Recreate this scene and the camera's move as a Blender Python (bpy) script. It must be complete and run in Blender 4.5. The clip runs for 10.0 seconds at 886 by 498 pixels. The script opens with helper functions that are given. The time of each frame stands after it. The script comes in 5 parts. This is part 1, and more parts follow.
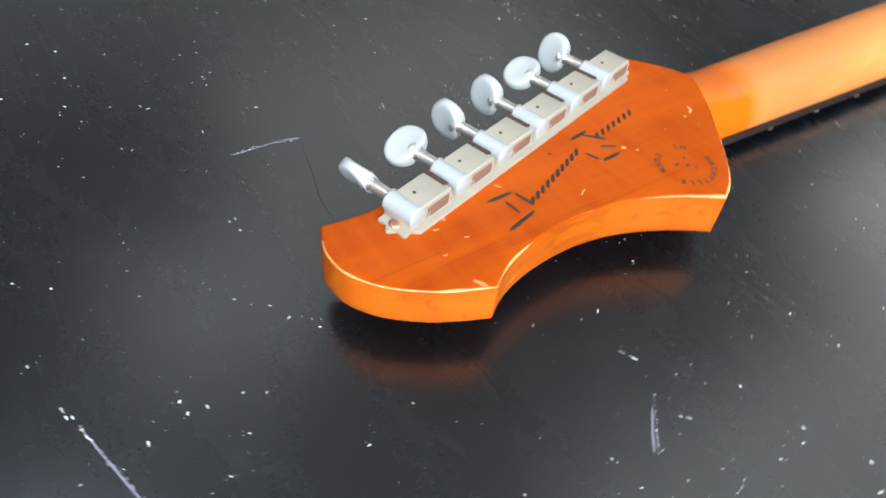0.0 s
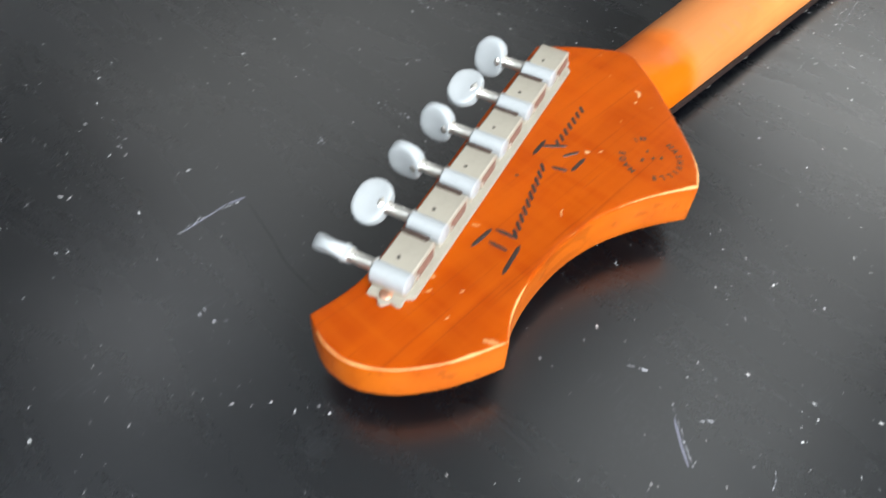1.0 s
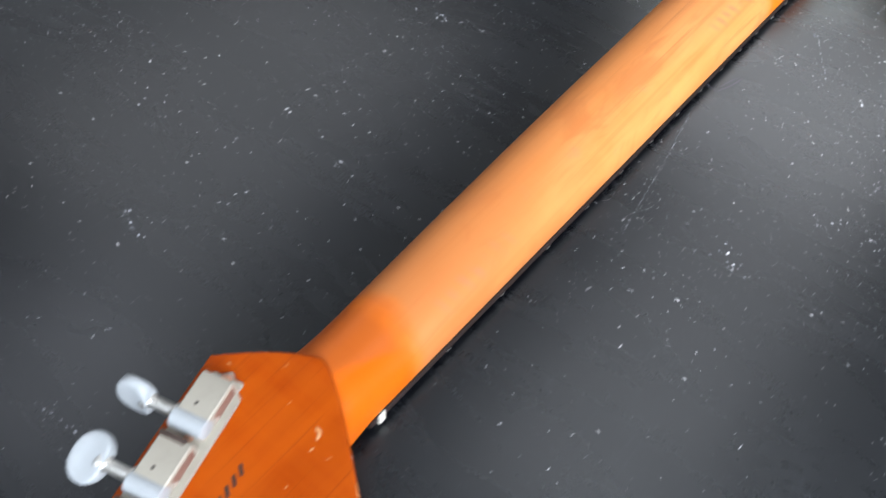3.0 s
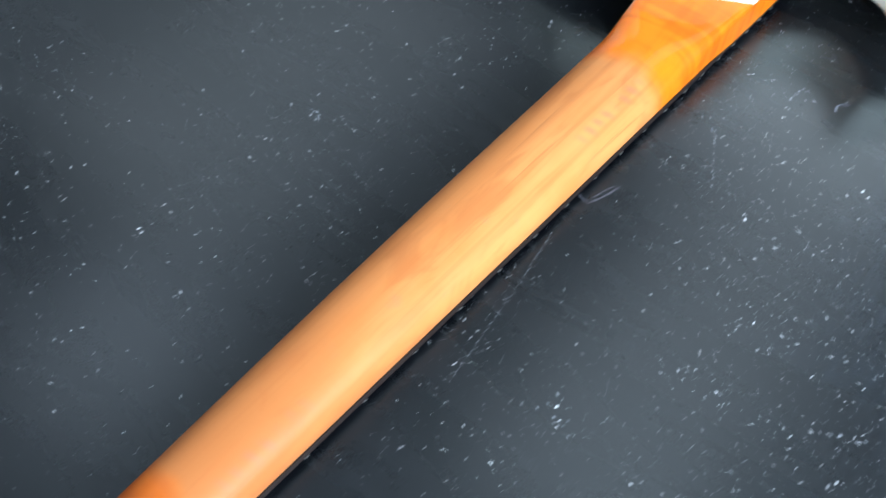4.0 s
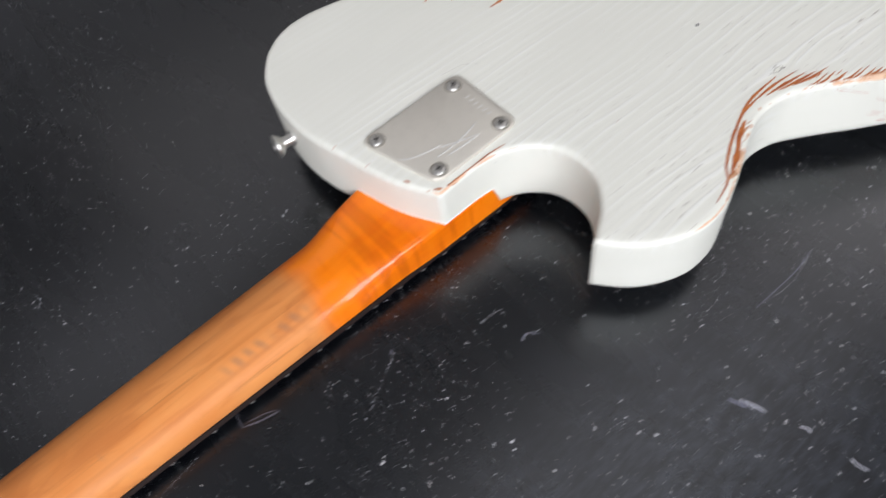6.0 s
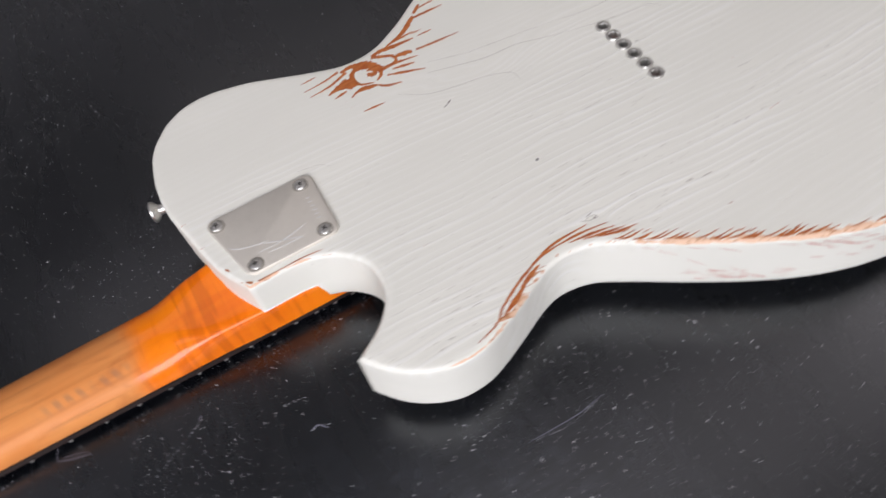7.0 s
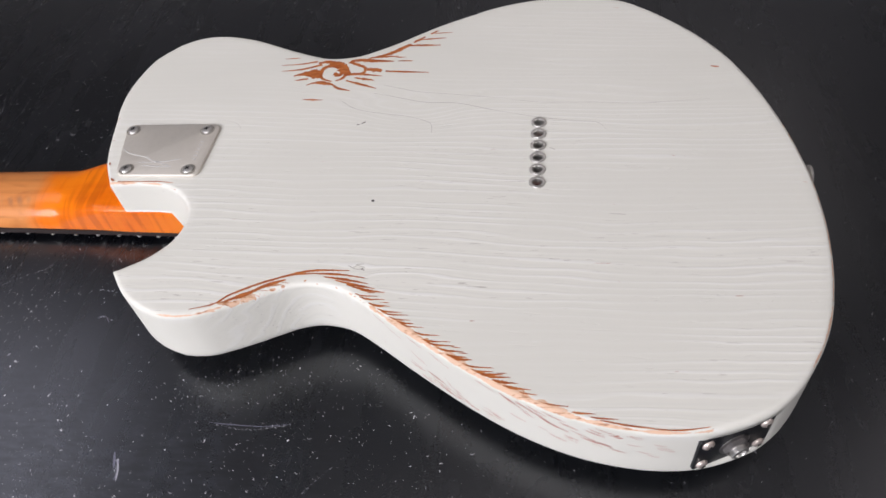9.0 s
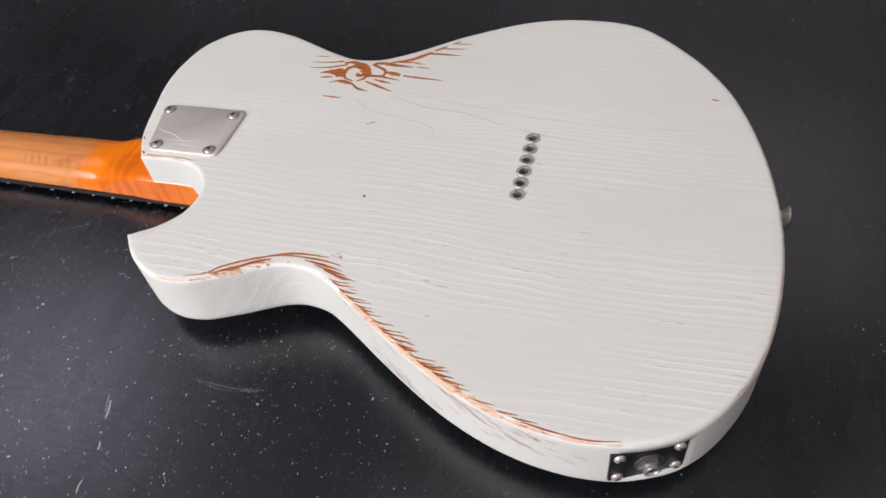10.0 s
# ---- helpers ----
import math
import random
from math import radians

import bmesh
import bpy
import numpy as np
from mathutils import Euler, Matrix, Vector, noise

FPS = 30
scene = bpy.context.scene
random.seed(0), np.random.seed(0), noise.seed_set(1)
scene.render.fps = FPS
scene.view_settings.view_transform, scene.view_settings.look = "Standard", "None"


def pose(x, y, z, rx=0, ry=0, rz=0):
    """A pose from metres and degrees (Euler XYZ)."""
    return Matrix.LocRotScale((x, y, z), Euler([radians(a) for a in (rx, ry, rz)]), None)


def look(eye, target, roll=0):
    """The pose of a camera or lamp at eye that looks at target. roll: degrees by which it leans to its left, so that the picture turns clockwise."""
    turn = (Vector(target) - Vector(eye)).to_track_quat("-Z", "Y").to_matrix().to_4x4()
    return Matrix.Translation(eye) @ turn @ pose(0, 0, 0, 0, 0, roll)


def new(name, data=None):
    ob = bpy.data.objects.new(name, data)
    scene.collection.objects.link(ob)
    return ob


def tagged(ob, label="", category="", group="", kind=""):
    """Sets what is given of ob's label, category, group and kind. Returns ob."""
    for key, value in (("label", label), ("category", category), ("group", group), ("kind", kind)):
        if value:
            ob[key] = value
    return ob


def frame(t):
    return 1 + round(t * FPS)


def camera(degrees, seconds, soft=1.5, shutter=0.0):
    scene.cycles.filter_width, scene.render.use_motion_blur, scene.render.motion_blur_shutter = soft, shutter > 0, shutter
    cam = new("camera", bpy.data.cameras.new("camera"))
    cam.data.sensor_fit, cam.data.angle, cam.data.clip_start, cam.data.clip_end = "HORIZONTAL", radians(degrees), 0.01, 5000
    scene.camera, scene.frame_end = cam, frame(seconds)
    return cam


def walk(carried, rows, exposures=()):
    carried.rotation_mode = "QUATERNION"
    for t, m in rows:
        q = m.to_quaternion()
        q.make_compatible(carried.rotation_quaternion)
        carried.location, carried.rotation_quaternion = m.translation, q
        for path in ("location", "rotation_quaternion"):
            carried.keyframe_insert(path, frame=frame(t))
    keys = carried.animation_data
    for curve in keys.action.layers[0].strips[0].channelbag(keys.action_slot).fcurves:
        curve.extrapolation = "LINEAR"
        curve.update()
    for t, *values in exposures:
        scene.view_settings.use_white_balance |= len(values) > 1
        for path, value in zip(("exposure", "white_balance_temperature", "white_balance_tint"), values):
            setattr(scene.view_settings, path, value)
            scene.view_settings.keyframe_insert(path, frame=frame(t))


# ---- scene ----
cam = camera(62.0, 10.0, shutter=0.5)
PATH = [
    (0, (-0.26, -0.163, 0.19), (0.631, 0.947, -1.214), 7.9),
    (0.5, (-0.277, -0.139, 0.194), (0.684, 0.813, -1.279), 5.1),
    (1, (-0.257, -0.12, 0.208), (0.733, 0.738, -1.303), 3.8),
    (1.5, (-0.222, -0.112, 0.222), (0.788, 0.698, -1.303), 3.3),
    (2, (-0.178, -0.107, 0.236), (0.815, 0.674, -1.315), 2.5),
    (2.5, (-0.13, -0.1, 0.248), (0.855, 0.632, -1.332), 3.5),
    (2.7, (-0.111, -0.1, 0.251), (0.872, 0.621, -1.336), 3.8),
    (3.8, (0.024, -0.124, 0.295), (0.796, 0.633, -1.387), -2.9),
    (4, (0.049, -0.131, 0.301), (0.8, 0.638, -1.386), -3.7),
    (4.5, (0.11, -0.144, 0.313), (0.815, 0.659, -1.378), -5.6),
    (5, (0.157, -0.157, 0.321), (0.826, 0.677, -1.37), -7.2),
    (5.5, (0.209, -0.18, 0.33), (0.846, 0.682, -1.358), -8.6),
    (6, (0.277, -0.216, 0.35), (0.836, 0.717, -1.328), -11.8),
    (6.2, (0.306, -0.23, 0.356), (0.836, 0.736, -1.313), -12.7),
    (7.3, (0.472, -0.305, 0.388), (0.741, 0.846, -1.226), -12.8),
    (7.5, (0.506, -0.319, 0.383), (0.709, 0.872, -1.211), -12.1),
    (8, (0.578, -0.344, 0.372), (0.615, 0.914, -1.182), -10.1),
    (8.5, (0.635, -0.346, 0.363), (0.513, 0.939, -1.165), -8.8),
    (9, (0.675, -0.342, 0.367), (0.389, 0.939, -1.141), -8.7),
    (9.5, (0.712, -0.342, 0.373), (0.308, 0.918, -1.127), -9.3),
    (10, (0.74, -0.349, 0.384), (0.248, 0.89, -1.107), -9.0),
]
walk(cam, [(t, look(eye, target, roll)) for t, eye, target, roll in PATH],
     [(0.0, 1.17, 6450, 6), (1.5, 1.00, 6750, 9), (2.5, 0.93, 6600, 13), (4.0, 1.02, 5450, 0), (4.5, 0.91, 5400, -3), (5.0, 0.58, 5400, -4), (5.5, 0.28, 5900, 4), (6.0, 0.06, 6600, 16), (7.5, -0.05, 6720, 21), (10.0, -0.01, 6750, 22)])

# ---- world and light ----
world = bpy.data.worlds.new("World")
scene.world = world
world.use_nodes = True
wn = world.node_tree.nodes
sky = wn.new("ShaderNodeTexSky")
sky.sky_type, sky.sun_disc = "NISHITA", False
sky.sun_elevation, sky.sun_rotation = radians(35), radians(160)
wn["Background"].inputs["Strength"].default_value = 0.1
world.node_tree.links.new(sky.outputs["Color"], wn["Background"].inputs["Color"])


def area_lamp(name, m, sx, sy, watts, colour):
    data = bpy.data.lights.new(name, "AREA")
    data.shape, data.size, data.size_y, data.energy, data.color = "RECTANGLE", sx, sy, watts, colour
    ob = new(name, data)
    ob.matrix_world = m
    return ob


# daylight in the two panes of the window's opening, behind the camera
for side in (-1, 1):
    area_lamp("window_daylight", look((-0.6, -1.84, 1.30), (0.4, 0.0, 0.1)) @ Matrix.Translation((0.645 * side, 0.0, 0.0)), 1.21, 1.06, 40.0, (0.890, 0.955, 1.0))
# unseen fill panels, added to brighten the tabletop's reflections: x, y, width, depth, watts, colour
FILL_PANELS = [(1.20, -0.16, 1.70, 0.70, 2.2, (1.0, 0.985, 0.97)), (2.75, 0.12, 1.20, 1.26, 6.8, (1.0, 0.985, 0.97)),
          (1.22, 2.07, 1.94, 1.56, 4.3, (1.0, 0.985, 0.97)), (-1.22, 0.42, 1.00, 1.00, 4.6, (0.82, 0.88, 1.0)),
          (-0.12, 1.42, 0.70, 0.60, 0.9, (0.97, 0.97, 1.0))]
for px, py, sx, sy, watts, colour in FILL_PANELS:
    area_lamp("fill_lamp", look((px, py, 1.872), (px, py + 0.0001, 0.0)), sx, sy, watts, colour)

# ---- materials ----
def material(name, colour=(0.5, 0.5, 0.5), rough=0.5, metal=0.0):
    mat = bpy.data.materials.new(name)
    mat.use_nodes = True
    b = mat.node_tree.nodes["Principled BSDF"]
    b.inputs["Base Color"].default_value = (*colour, 1)
    b.inputs["Roughness"].default_value = rough
    b.inputs["Metallic"].default_value = metal
    return mat


class Net:
    """Short names for building a node tree."""

    def __init__(self, mat):
        self.t = mat.node_tree
        self.out = self.t.nodes["Principled BSDF"]

    def set(self, socket, value):
        if isinstance(value, bpy.types.NodeSocket):
            self.t.links.new(value, socket)
        elif value is not None:
            socket.default_value = value

    def coords(self, kind="Object"):
        return self.t.nodes.new("ShaderNodeTexCoord").outputs[kind]

    def scaled(self, v, sx, sy, sz, rz=0.0):
        n = self.t.nodes.new("ShaderNodeMapping")
        self.set(n.inputs["Vector"], v)
        n.inputs["Scale"].default_value = (sx, sy, sz)
        n.inputs["Rotation"].default_value = (0, 0, radians(rz))
        return n.outputs["Vector"]

    def noise(self, v, scale=1.0, detail=3.0, rough=0.5, dist=0.0):
        n = self.t.nodes.new("ShaderNodeTexNoise")
        self.set(n.inputs["Vector"], v)
        n.inputs["Scale"].default_value, n.inputs["Detail"].default_value = scale, detail
        n.inputs["Roughness"].default_value, n.inputs["Distortion"].default_value = rough, dist
        return n.outputs["Fac"]

    def math(self, op, a, b=None, c=None, clamp=False):
        n = self.t.nodes.new("ShaderNodeMath")
        n.operation, n.use_clamp = op, clamp
        for k, v in enumerate((a, b, c)):
            self.set(n.inputs[k], v)
        return n.outputs[0]

    def ramp(self, v, a, b, lo=0.0, hi=1.0):
        n = self.t.nodes.new("ShaderNodeMapRange")
        n.interpolation_type = "SMOOTHSTEP"
        for k, x in zip(("Value", "From Min", "From Max", "To Min", "To Max"), (v, a, b, lo, hi)):
            self.set(n.inputs[k], x)
        return n.outputs[0]

    def mix(self, f, a, b, mode="MIX"):
        n = self.t.nodes.new("ShaderNodeMix")
        n.data_type, n.blend_type = "RGBA", mode
        self.set(n.inputs[0], f)
        for k, x in ((6, a), (7, b)):
            self.set(n.inputs[k], (*x, 1) if isinstance(x, tuple) and len(x) == 3 else x)
        return n.outputs[2]

    def attribute(self, name):
        n = self.t.nodes.new("ShaderNodeAttribute")
        n.attribute_name = name
        return n.outputs["Fac"]

    def axis(self, v, k):
        n = self.t.nodes.new("ShaderNodeSeparateXYZ")
        self.set(n.inputs[0], v)
        return n.outputs[k]

    def bump(self, height, strength=0.3, distance=0.001):
        n = self.t.nodes.new("ShaderNodeBump")
        self.set(n.inputs["Height"], height)
        n.inputs["Strength"].default_value, n.inputs["Distance"].default_value = strength, distance
        return n.outputs["Normal"]

    def put(self, **values):
        for key, value in values.items():
            name = {"colour": "Base Color", "rough": "Roughness", "normal": "Normal", "metal": "Metallic", "coat": "Coat Weight",
                    "coat_rough": "Coat Roughness", "spec": "Specular IOR Level"}[key]
            self.set(self.out.inputs[name], (*value, 1) if key == "colour" and isinstance(value, tuple) else value)


def make_table_paint():
    mat = material("black_tabletop")
    n = Net(mat)
    v = n.coords()
    cloud = n.noise(v, 5.0, 4.0, 0.6)
    smear = n.noise(n.scaled(v, 30, 7, 20, 35), 1.0, 5.0, 0.6, 0.6)
    fine = n.noise(v, 900.0, 2.0, 0.6)
    wipe = n.ramp(n.noise(n.scaled(v, 70, 26, 40, -28), 1.0, 5.0, 0.62, 1.2), 0.56, 0.80)
    hair = n.ramp(n.noise(n.scaled(v, 6, 620, 20, 24), 1.0, 2.0, 0.5, 0.25), 0.70, 0.76)
    hair2 = n.ramp(n.noise(n.scaled(v, 7, 560, 20, -47), 1.0, 2.0, 0.5, 0.25), 0.71, 0.77)
    dust = n.ramp(n.noise(v, 330.0, 3.0, 0.65), 0.60, 0.76)
    haze = n.math("MULTIPLY", n.ramp(cloud, 0.35, 0.75), n.ramp(smear, 0.35, 0.8))
    brush = n.ramp(n.noise(n.scaled(v, 16, 420, 20, -13), 1.0, 4.0, 0.6, 0.3), 0.50, 0.72)
    col = n.mix(n.math("MULTIPLY", haze, 0.5), (0.0016, 0.0020, 0.0032), (0.0042, 0.0046, 0.0060))
    col = n.mix(n.math("MULTIPLY", wipe, n.ramp(cloud, 0.40, 0.68, 0.02, 0.16)), col, (0.014, 0.016, 0.021))
    col = n.mix(n.math("MULTIPLY", brush, n.math("MULTIPLY", n.ramp(n.axis(v, 0), 0.1, 0.4, 0.35, 1.0), n.ramp(cloud, 0.36, 0.62, 0.03, 0.2))), col, (0.016, 0.018, 0.024))
    col = n.mix(n.math("MULTIPLY", dust, n.ramp(cloud, 0.3, 0.7, 0.02, 0.12)), col, (0.07, 0.072, 0.080))
    # scuffed patches of short parallel strokes
    spot = n.ramp(n.noise(v, 42.0, 2.0, 0.5), 0.60, 0.70)
    stroke = n.ramp(n.noise(n.scaled(v, 90, 900, 60, 38), 1.0, 3.0, 0.6), 0.52, 0.66)
    stroke2 = n.ramp(n.noise(n.scaled(v, 100, 800, 60, -62), 1.0, 3.0, 0.6), 0.54, 0.68)
    scuff = n.math("MULTIPLY", spot, n.math("MAXIMUM", stroke, stroke2))
    col = n.mix(n.math("MULTIPLY", scuff, 0.12), col, (0.070, 0.075, 0.085))
    bloom = n.ramp(n.noise(v, 26.0, 5.0, 0.62, 0.3), 0.50, 0.72)
    grit = n.ramp(n.noise(v, 520.0, 4.0, 0.7), 0.46, 0.66)
    col = n.mix(n.math("MULTIPLY", n.math("MULTIPLY", bloom, grit), 0.12), col, (0.060, 0.064, 0.072))
    # streaky dust beside the body, with a reflected glow painted into it
    dx = n.math("MULTIPLY", n.math("SUBTRACT", n.axis(v, 0), 0.37), 4.6)
    dy = n.math("MULTIPLY", n.math("ADD", n.axis(v, 1), 0.22), 8.0)
    far = n.math("SQRT", n.math("ADD", n.math("MULTIPLY", dx, dx), n.math("MULTIPLY", dy, dy)))
    far = n.math("ADD", far, n.math("MULTIPLY", n.math("SUBTRACT", smear, 0.5), 0.9))
    smudge_or_glow = n.math("MULTIPLY", n.ramp(far, 1.0, 0.25), n.ramp(n.noise(n.scaled(v, 70, 260, 20, -13), 1.0, 6.0, 0.72), 0.38, 0.66, 0.1, 1.0))
    col = n.mix(n.math("MULTIPLY", smudge_or_glow, 0.52), col, (0.055, 0.061, 0.076))
    lines = n.math("MULTIPLY", n.math("MAXIMUM", hair, hair2), n.ramp(smear, 0.45, 0.65, 0.0, 0.10))
    col = n.mix(lines, col, (0.10, 0.106, 0.118))
    rough = n.math("ADD", n.ramp(smear, 0.2, 0.9, 0.245, 0.295), n.math("MULTIPLY", fine, 0.02))
    rough = n.math("ADD", rough, n.math("MULTIPLY", wipe, 0.06))
    n.put(colour=col, rough=rough, normal=n.bump(n.noise(v, 1100, 2, 0.5), 0.012, 0.0004), spec=0.5)
    n.out.inputs["IOR"].default_value = 1.82
    n.out.inputs["Specular Tint"].default_value = (0.92, 0.955, 1.0, 1.0)
    return mat


def make_body_paint():
    mat = material("relic_white_paint")
    n = Net(mat)
    v = n.coords()
    grain, wear = n.attribute("grain"), n.attribute("wear")
    wob = n.noise(n.scaled(v, 9, 28, 28), 1.0, 3.0, 0.5)
    uneven = n.noise(n.scaled(v, 2.5, 55, 55), 1.0, 2.0, 0.5)
    phase = n.math("ADD", n.math("MULTIPLY", grain, 1150.0), n.math("ADD", n.math("MULTIPLY", wob, 17.0), n.math("MULTIPLY", uneven, 14.0)))
    wave = n.math("SINE", phase)
    streak = n.ramp(n.noise(n.scaled(v, 11, 210, 210), 1.0, 2.0, 0.5), 0.26, 0.56)
    ridge = n.math("MULTIPLY", n.ramp(wave, 0.25, 1.0), streak)
    pore = n.ramp(n.noise(n.scaled(v, 80, 950, 950), 1.0, 2.0, 0.5), 0.675, 0.74)
    over = n.noise(n.scaled(v, 62, 780, 200), 1.0, 2.5, 0.5, 0.5)
    shear = n.t.nodes.new("ShaderNodeCombineXYZ")
    n.set(shear.inputs[0], n.math("MULTIPLY", n.axis(v, 0), 42.0))
    n.set(shear.inputs[2], n.math("MULTIPLY", n.math("ADD", n.axis(v, 2), n.math("MULTIPLY", n.axis(v, 0), 0.16)), 950.0))
    down = n.noise(shear.outputs[0], 1.0, 2.0, 0.5, 0.3)
    long = n.math("ADD", n.math("MULTIPLY", over, n.attribute("flat")), n.math("MULTIPLY", down, n.math("SUBTRACT", 1.0, n.attribute("flat"))))
    band = n.noise(n.scaled(v, 5, 16, 16), 1.0, 3.0, 0.5)
    face = n.math("MULTIPLY", n.attribute("face"), n.ramp(n.axis(v, 1), 0.08, -0.04, 0.42, 1.25))
    # where the paint is rubbed off it follows the grain
    level = n.math("ADD", wear, n.math("MULTIPLY", n.math("SUBTRACT", long, 0.5), 1.7))
    level = n.math("ADD", level, n.math("MULTIPLY", n.math("SUBTRACT", ridge, 0.5), 0.22))
    level = n.math("ADD", level, n.math("MULTIPLY", n.attribute("rub"), 0.16))
    patch = n.noise(v, 150.0, 4.0, 0.6, 0.4)
    rim = n.math("ADD", n.attribute("rim"), n.math("MULTIPLY", n.math("SUBTRACT", patch, 0.5), 1.25))
    worn = n.math("MAXIMUM", n.ramp(level, 0.50, 0.53), n.ramp(rim, 0.50, 0.54))
    primer = n.math("MULTIPLY", n.ramp(level, 0.43, 0.50), n.math("SUBTRACT", 1.0, worn))
    white = n.mix(n.ramp(band, 0.35, 0.7), (0.780, 0.770, 0.690), (0.820, 0.808, 0.726))
    # ridges painted lighter and valleys darker, like relief catching the light
    white = n.mix(n.math("MULTIPLY", n.math("MULTIPLY", ridge, face), n.ramp(band, 0.36, 0.66, 0.04, 0.28)), white, (0.90, 0.905, 0.895))
    valley = n.math("MULTIPLY", n.math("MULTIPLY", n.math("MULTIPLY", n.ramp(wave, -0.60, -0.98), streak), face), n.ramp(band, 0.36, 0.66, 0.03, 0.15))
    white = n.mix(valley, white, (0.60, 0.60, 0.55))
    white = n.mix(n.math("MULTIPLY", n.math("MULTIPLY", pore, n.math("MULTIPLY", n.attribute("face"), n.ramp(n.axis(v, 1), 0.03, -0.03))), n.ramp(band, 0.42, 0.6, 0.0, 0.6)), white, (0.36, 0.32, 0.27))
    white = n.mix(n.math("MULTIPLY", primer, 0.4), white, (0.90, 0.88, 0.88))
    tone = n.noise(n.scaled(v, 120, 500, 300), 1.0, 3.0, 0.6)
    wood = n.mix(n.ramp(tone, 0.35, 0.65), (0.36, 0.115, 0.024), (0.58, 0.26, 0.08))
    pale = n.ramp(n.attribute("rub"), 0.15, 0.45)
    wood = n.mix(n.math("MULTIPLY", pale, n.ramp(tone, 0.30, 0.46, 0.15, 0.95)), wood, (0.78, 0.53, 0.37))
    wood = n.mix(n.math("MULTIPLY", n.math("SUBTRACT", 1.0, n.attribute("flat")), 0.7), wood, (0.52, 0.20, 0.13))
    col = n.mix(worn, white, wood)
    h = n.math("ADD", n.math("MULTIPLY", ridge, n.math("MULTIPLY", face, n.ramp(band, 0.36, 0.66, 0.08, 0.8))),
               n.math("ADD", n.math("MULTIPLY", worn, -1.2), n.math("MULTIPLY", pore, -0.8)))
    n.put(colour=col, rough=n.math("ADD", 0.44, n.math("MULTIPLY", worn, 0.12)), normal=n.bump(h, 0.33, 0.00040), spec=0.4)
    return mat


def make_neck_wood(headstock=False):
    mat = material("orange_lacquered_maple" if headstock else "worn_maple_neck")
    n = Net(mat)
    v = n.coords()
    x, y = n.axis(v, 0), n.axis(v, 1)
    lines = n.noise(n.scaled(v, 9, 420, 160, -15 if headstock else -2), 1.0, 4.0, 0.55, 0.4)
    broad = n.noise(n.scaled(v, 14, 90, 60), 1.0, 3.0, 0.5, 0.4)
    flame = n.noise(n.scaled(v, 170, 16, 16, 8), 1.0, 1.5, 0.45, 0.5)
    mottled = n.noise(v, 28.0, 4.0, 0.55)
    if headstock:
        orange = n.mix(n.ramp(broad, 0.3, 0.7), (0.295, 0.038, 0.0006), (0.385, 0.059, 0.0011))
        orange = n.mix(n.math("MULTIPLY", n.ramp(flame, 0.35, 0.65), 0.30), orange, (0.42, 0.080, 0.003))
        # sides yellower, and painted lighter too because they face the window
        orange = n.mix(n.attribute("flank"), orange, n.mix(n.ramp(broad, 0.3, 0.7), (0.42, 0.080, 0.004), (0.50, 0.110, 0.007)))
    else:
        orange = n.mix(n.ramp(broad, 0.3, 0.7), (0.87, 0.166, 0.0012), (0.95, 0.218, 0.0025))
        orange = n.mix(n.math("MULTIPLY", n.ramp(flame, 0.48, 0.62), 0.36), orange, (0.98, 0.24, 0.006))
        orange = n.mix(n.math("MULTIPLY", n.ramp(flame, 0.47, 0.36), 0.40), orange, (0.54, 0.084, 0.002))
    dark = n.ramp(lines, 0.585, 0.67) if headstock else n.ramp(lines, 0.62, 0.70)
    orange = n.mix(n.math("MULTIPLY", dark, 0.30 if headstock else 0.06), orange, (0.14, 0.024, 0.004))
    if headstock:
        chip = n.ramp(n.noise(n.scaled(v, 130, 130, 130, 20), 1.0, 3.0, 0.5, 0.6), 0.715, 0.73)
        rub = n.attribute("wear")
        edge = n.ramp(n.math("ADD", rub, n.math("MULTIPLY", n.math("SUBTRACT", mottled, 0.5), 1.2)), 0.62, 0.72)
        col = n.mix(n.math("MAXIMUM", n.math("MULTIPLY", chip, 0.55), edge), orange, (0.58, 0.30, 0.12))
        n.put(colour=col, rough=n.ramp(mottled, 0.3, 0.7, 0.30, 0.42), coat=0.04, coat_rough=0.20, spec=0.10,
              normal=n.bump(n.math("ADD", n.math("MULTIPLY", dark, -1.0), n.math("MULTIPLY", mottled, 1.2)), 0.12, 0.0004))
        return mat
    satin = n.mix(n.ramp(broad, 0.3, 0.72), (0.70, 0.240, 0.062), (0.77, 0.296, 0.086))
    satin = n.mix(n.math("MULTIPLY", n.ramp(flame, 0.35, 0.65), 0.10), satin, (0.70, 0.32, 0.11))
    satin = n.mix(n.math("MULTIPLY", dark, 0.40), satin, (0.36, 0.13, 0.04))
    stripe = n.ramp(n.noise(n.scaled(v, 2.2, 170, 110, -1), 1.0, 3.0, 0.55, 0.3), 0.48, 0.66)
    satin = n.mix(n.math("MULTIPLY", stripe, 0.32), satin, (0.45, 0.135, 0.034))
    smudge_or_glow = n.ramp(n.noise(n.scaled(v, 60, 40, 40), 1.0, 4.0, 0.6), 0.62, 0.75)
    satin = n.mix(n.math("MULTIPLY", smudge_or_glow, 0.35), satin, (0.38, 0.20, 0.12))
    # satin painted darker towards the nut, standing in for dimmer light there
    satin = n.mix(n.ramp(n.math("ADD", x, n.math("MULTIPLY", n.math("SUBTRACT", mottled, 0.5), 0.06)), 0.20, 0.03, 0.0, 0.80), satin, (0.45, 0.146, 0.040))
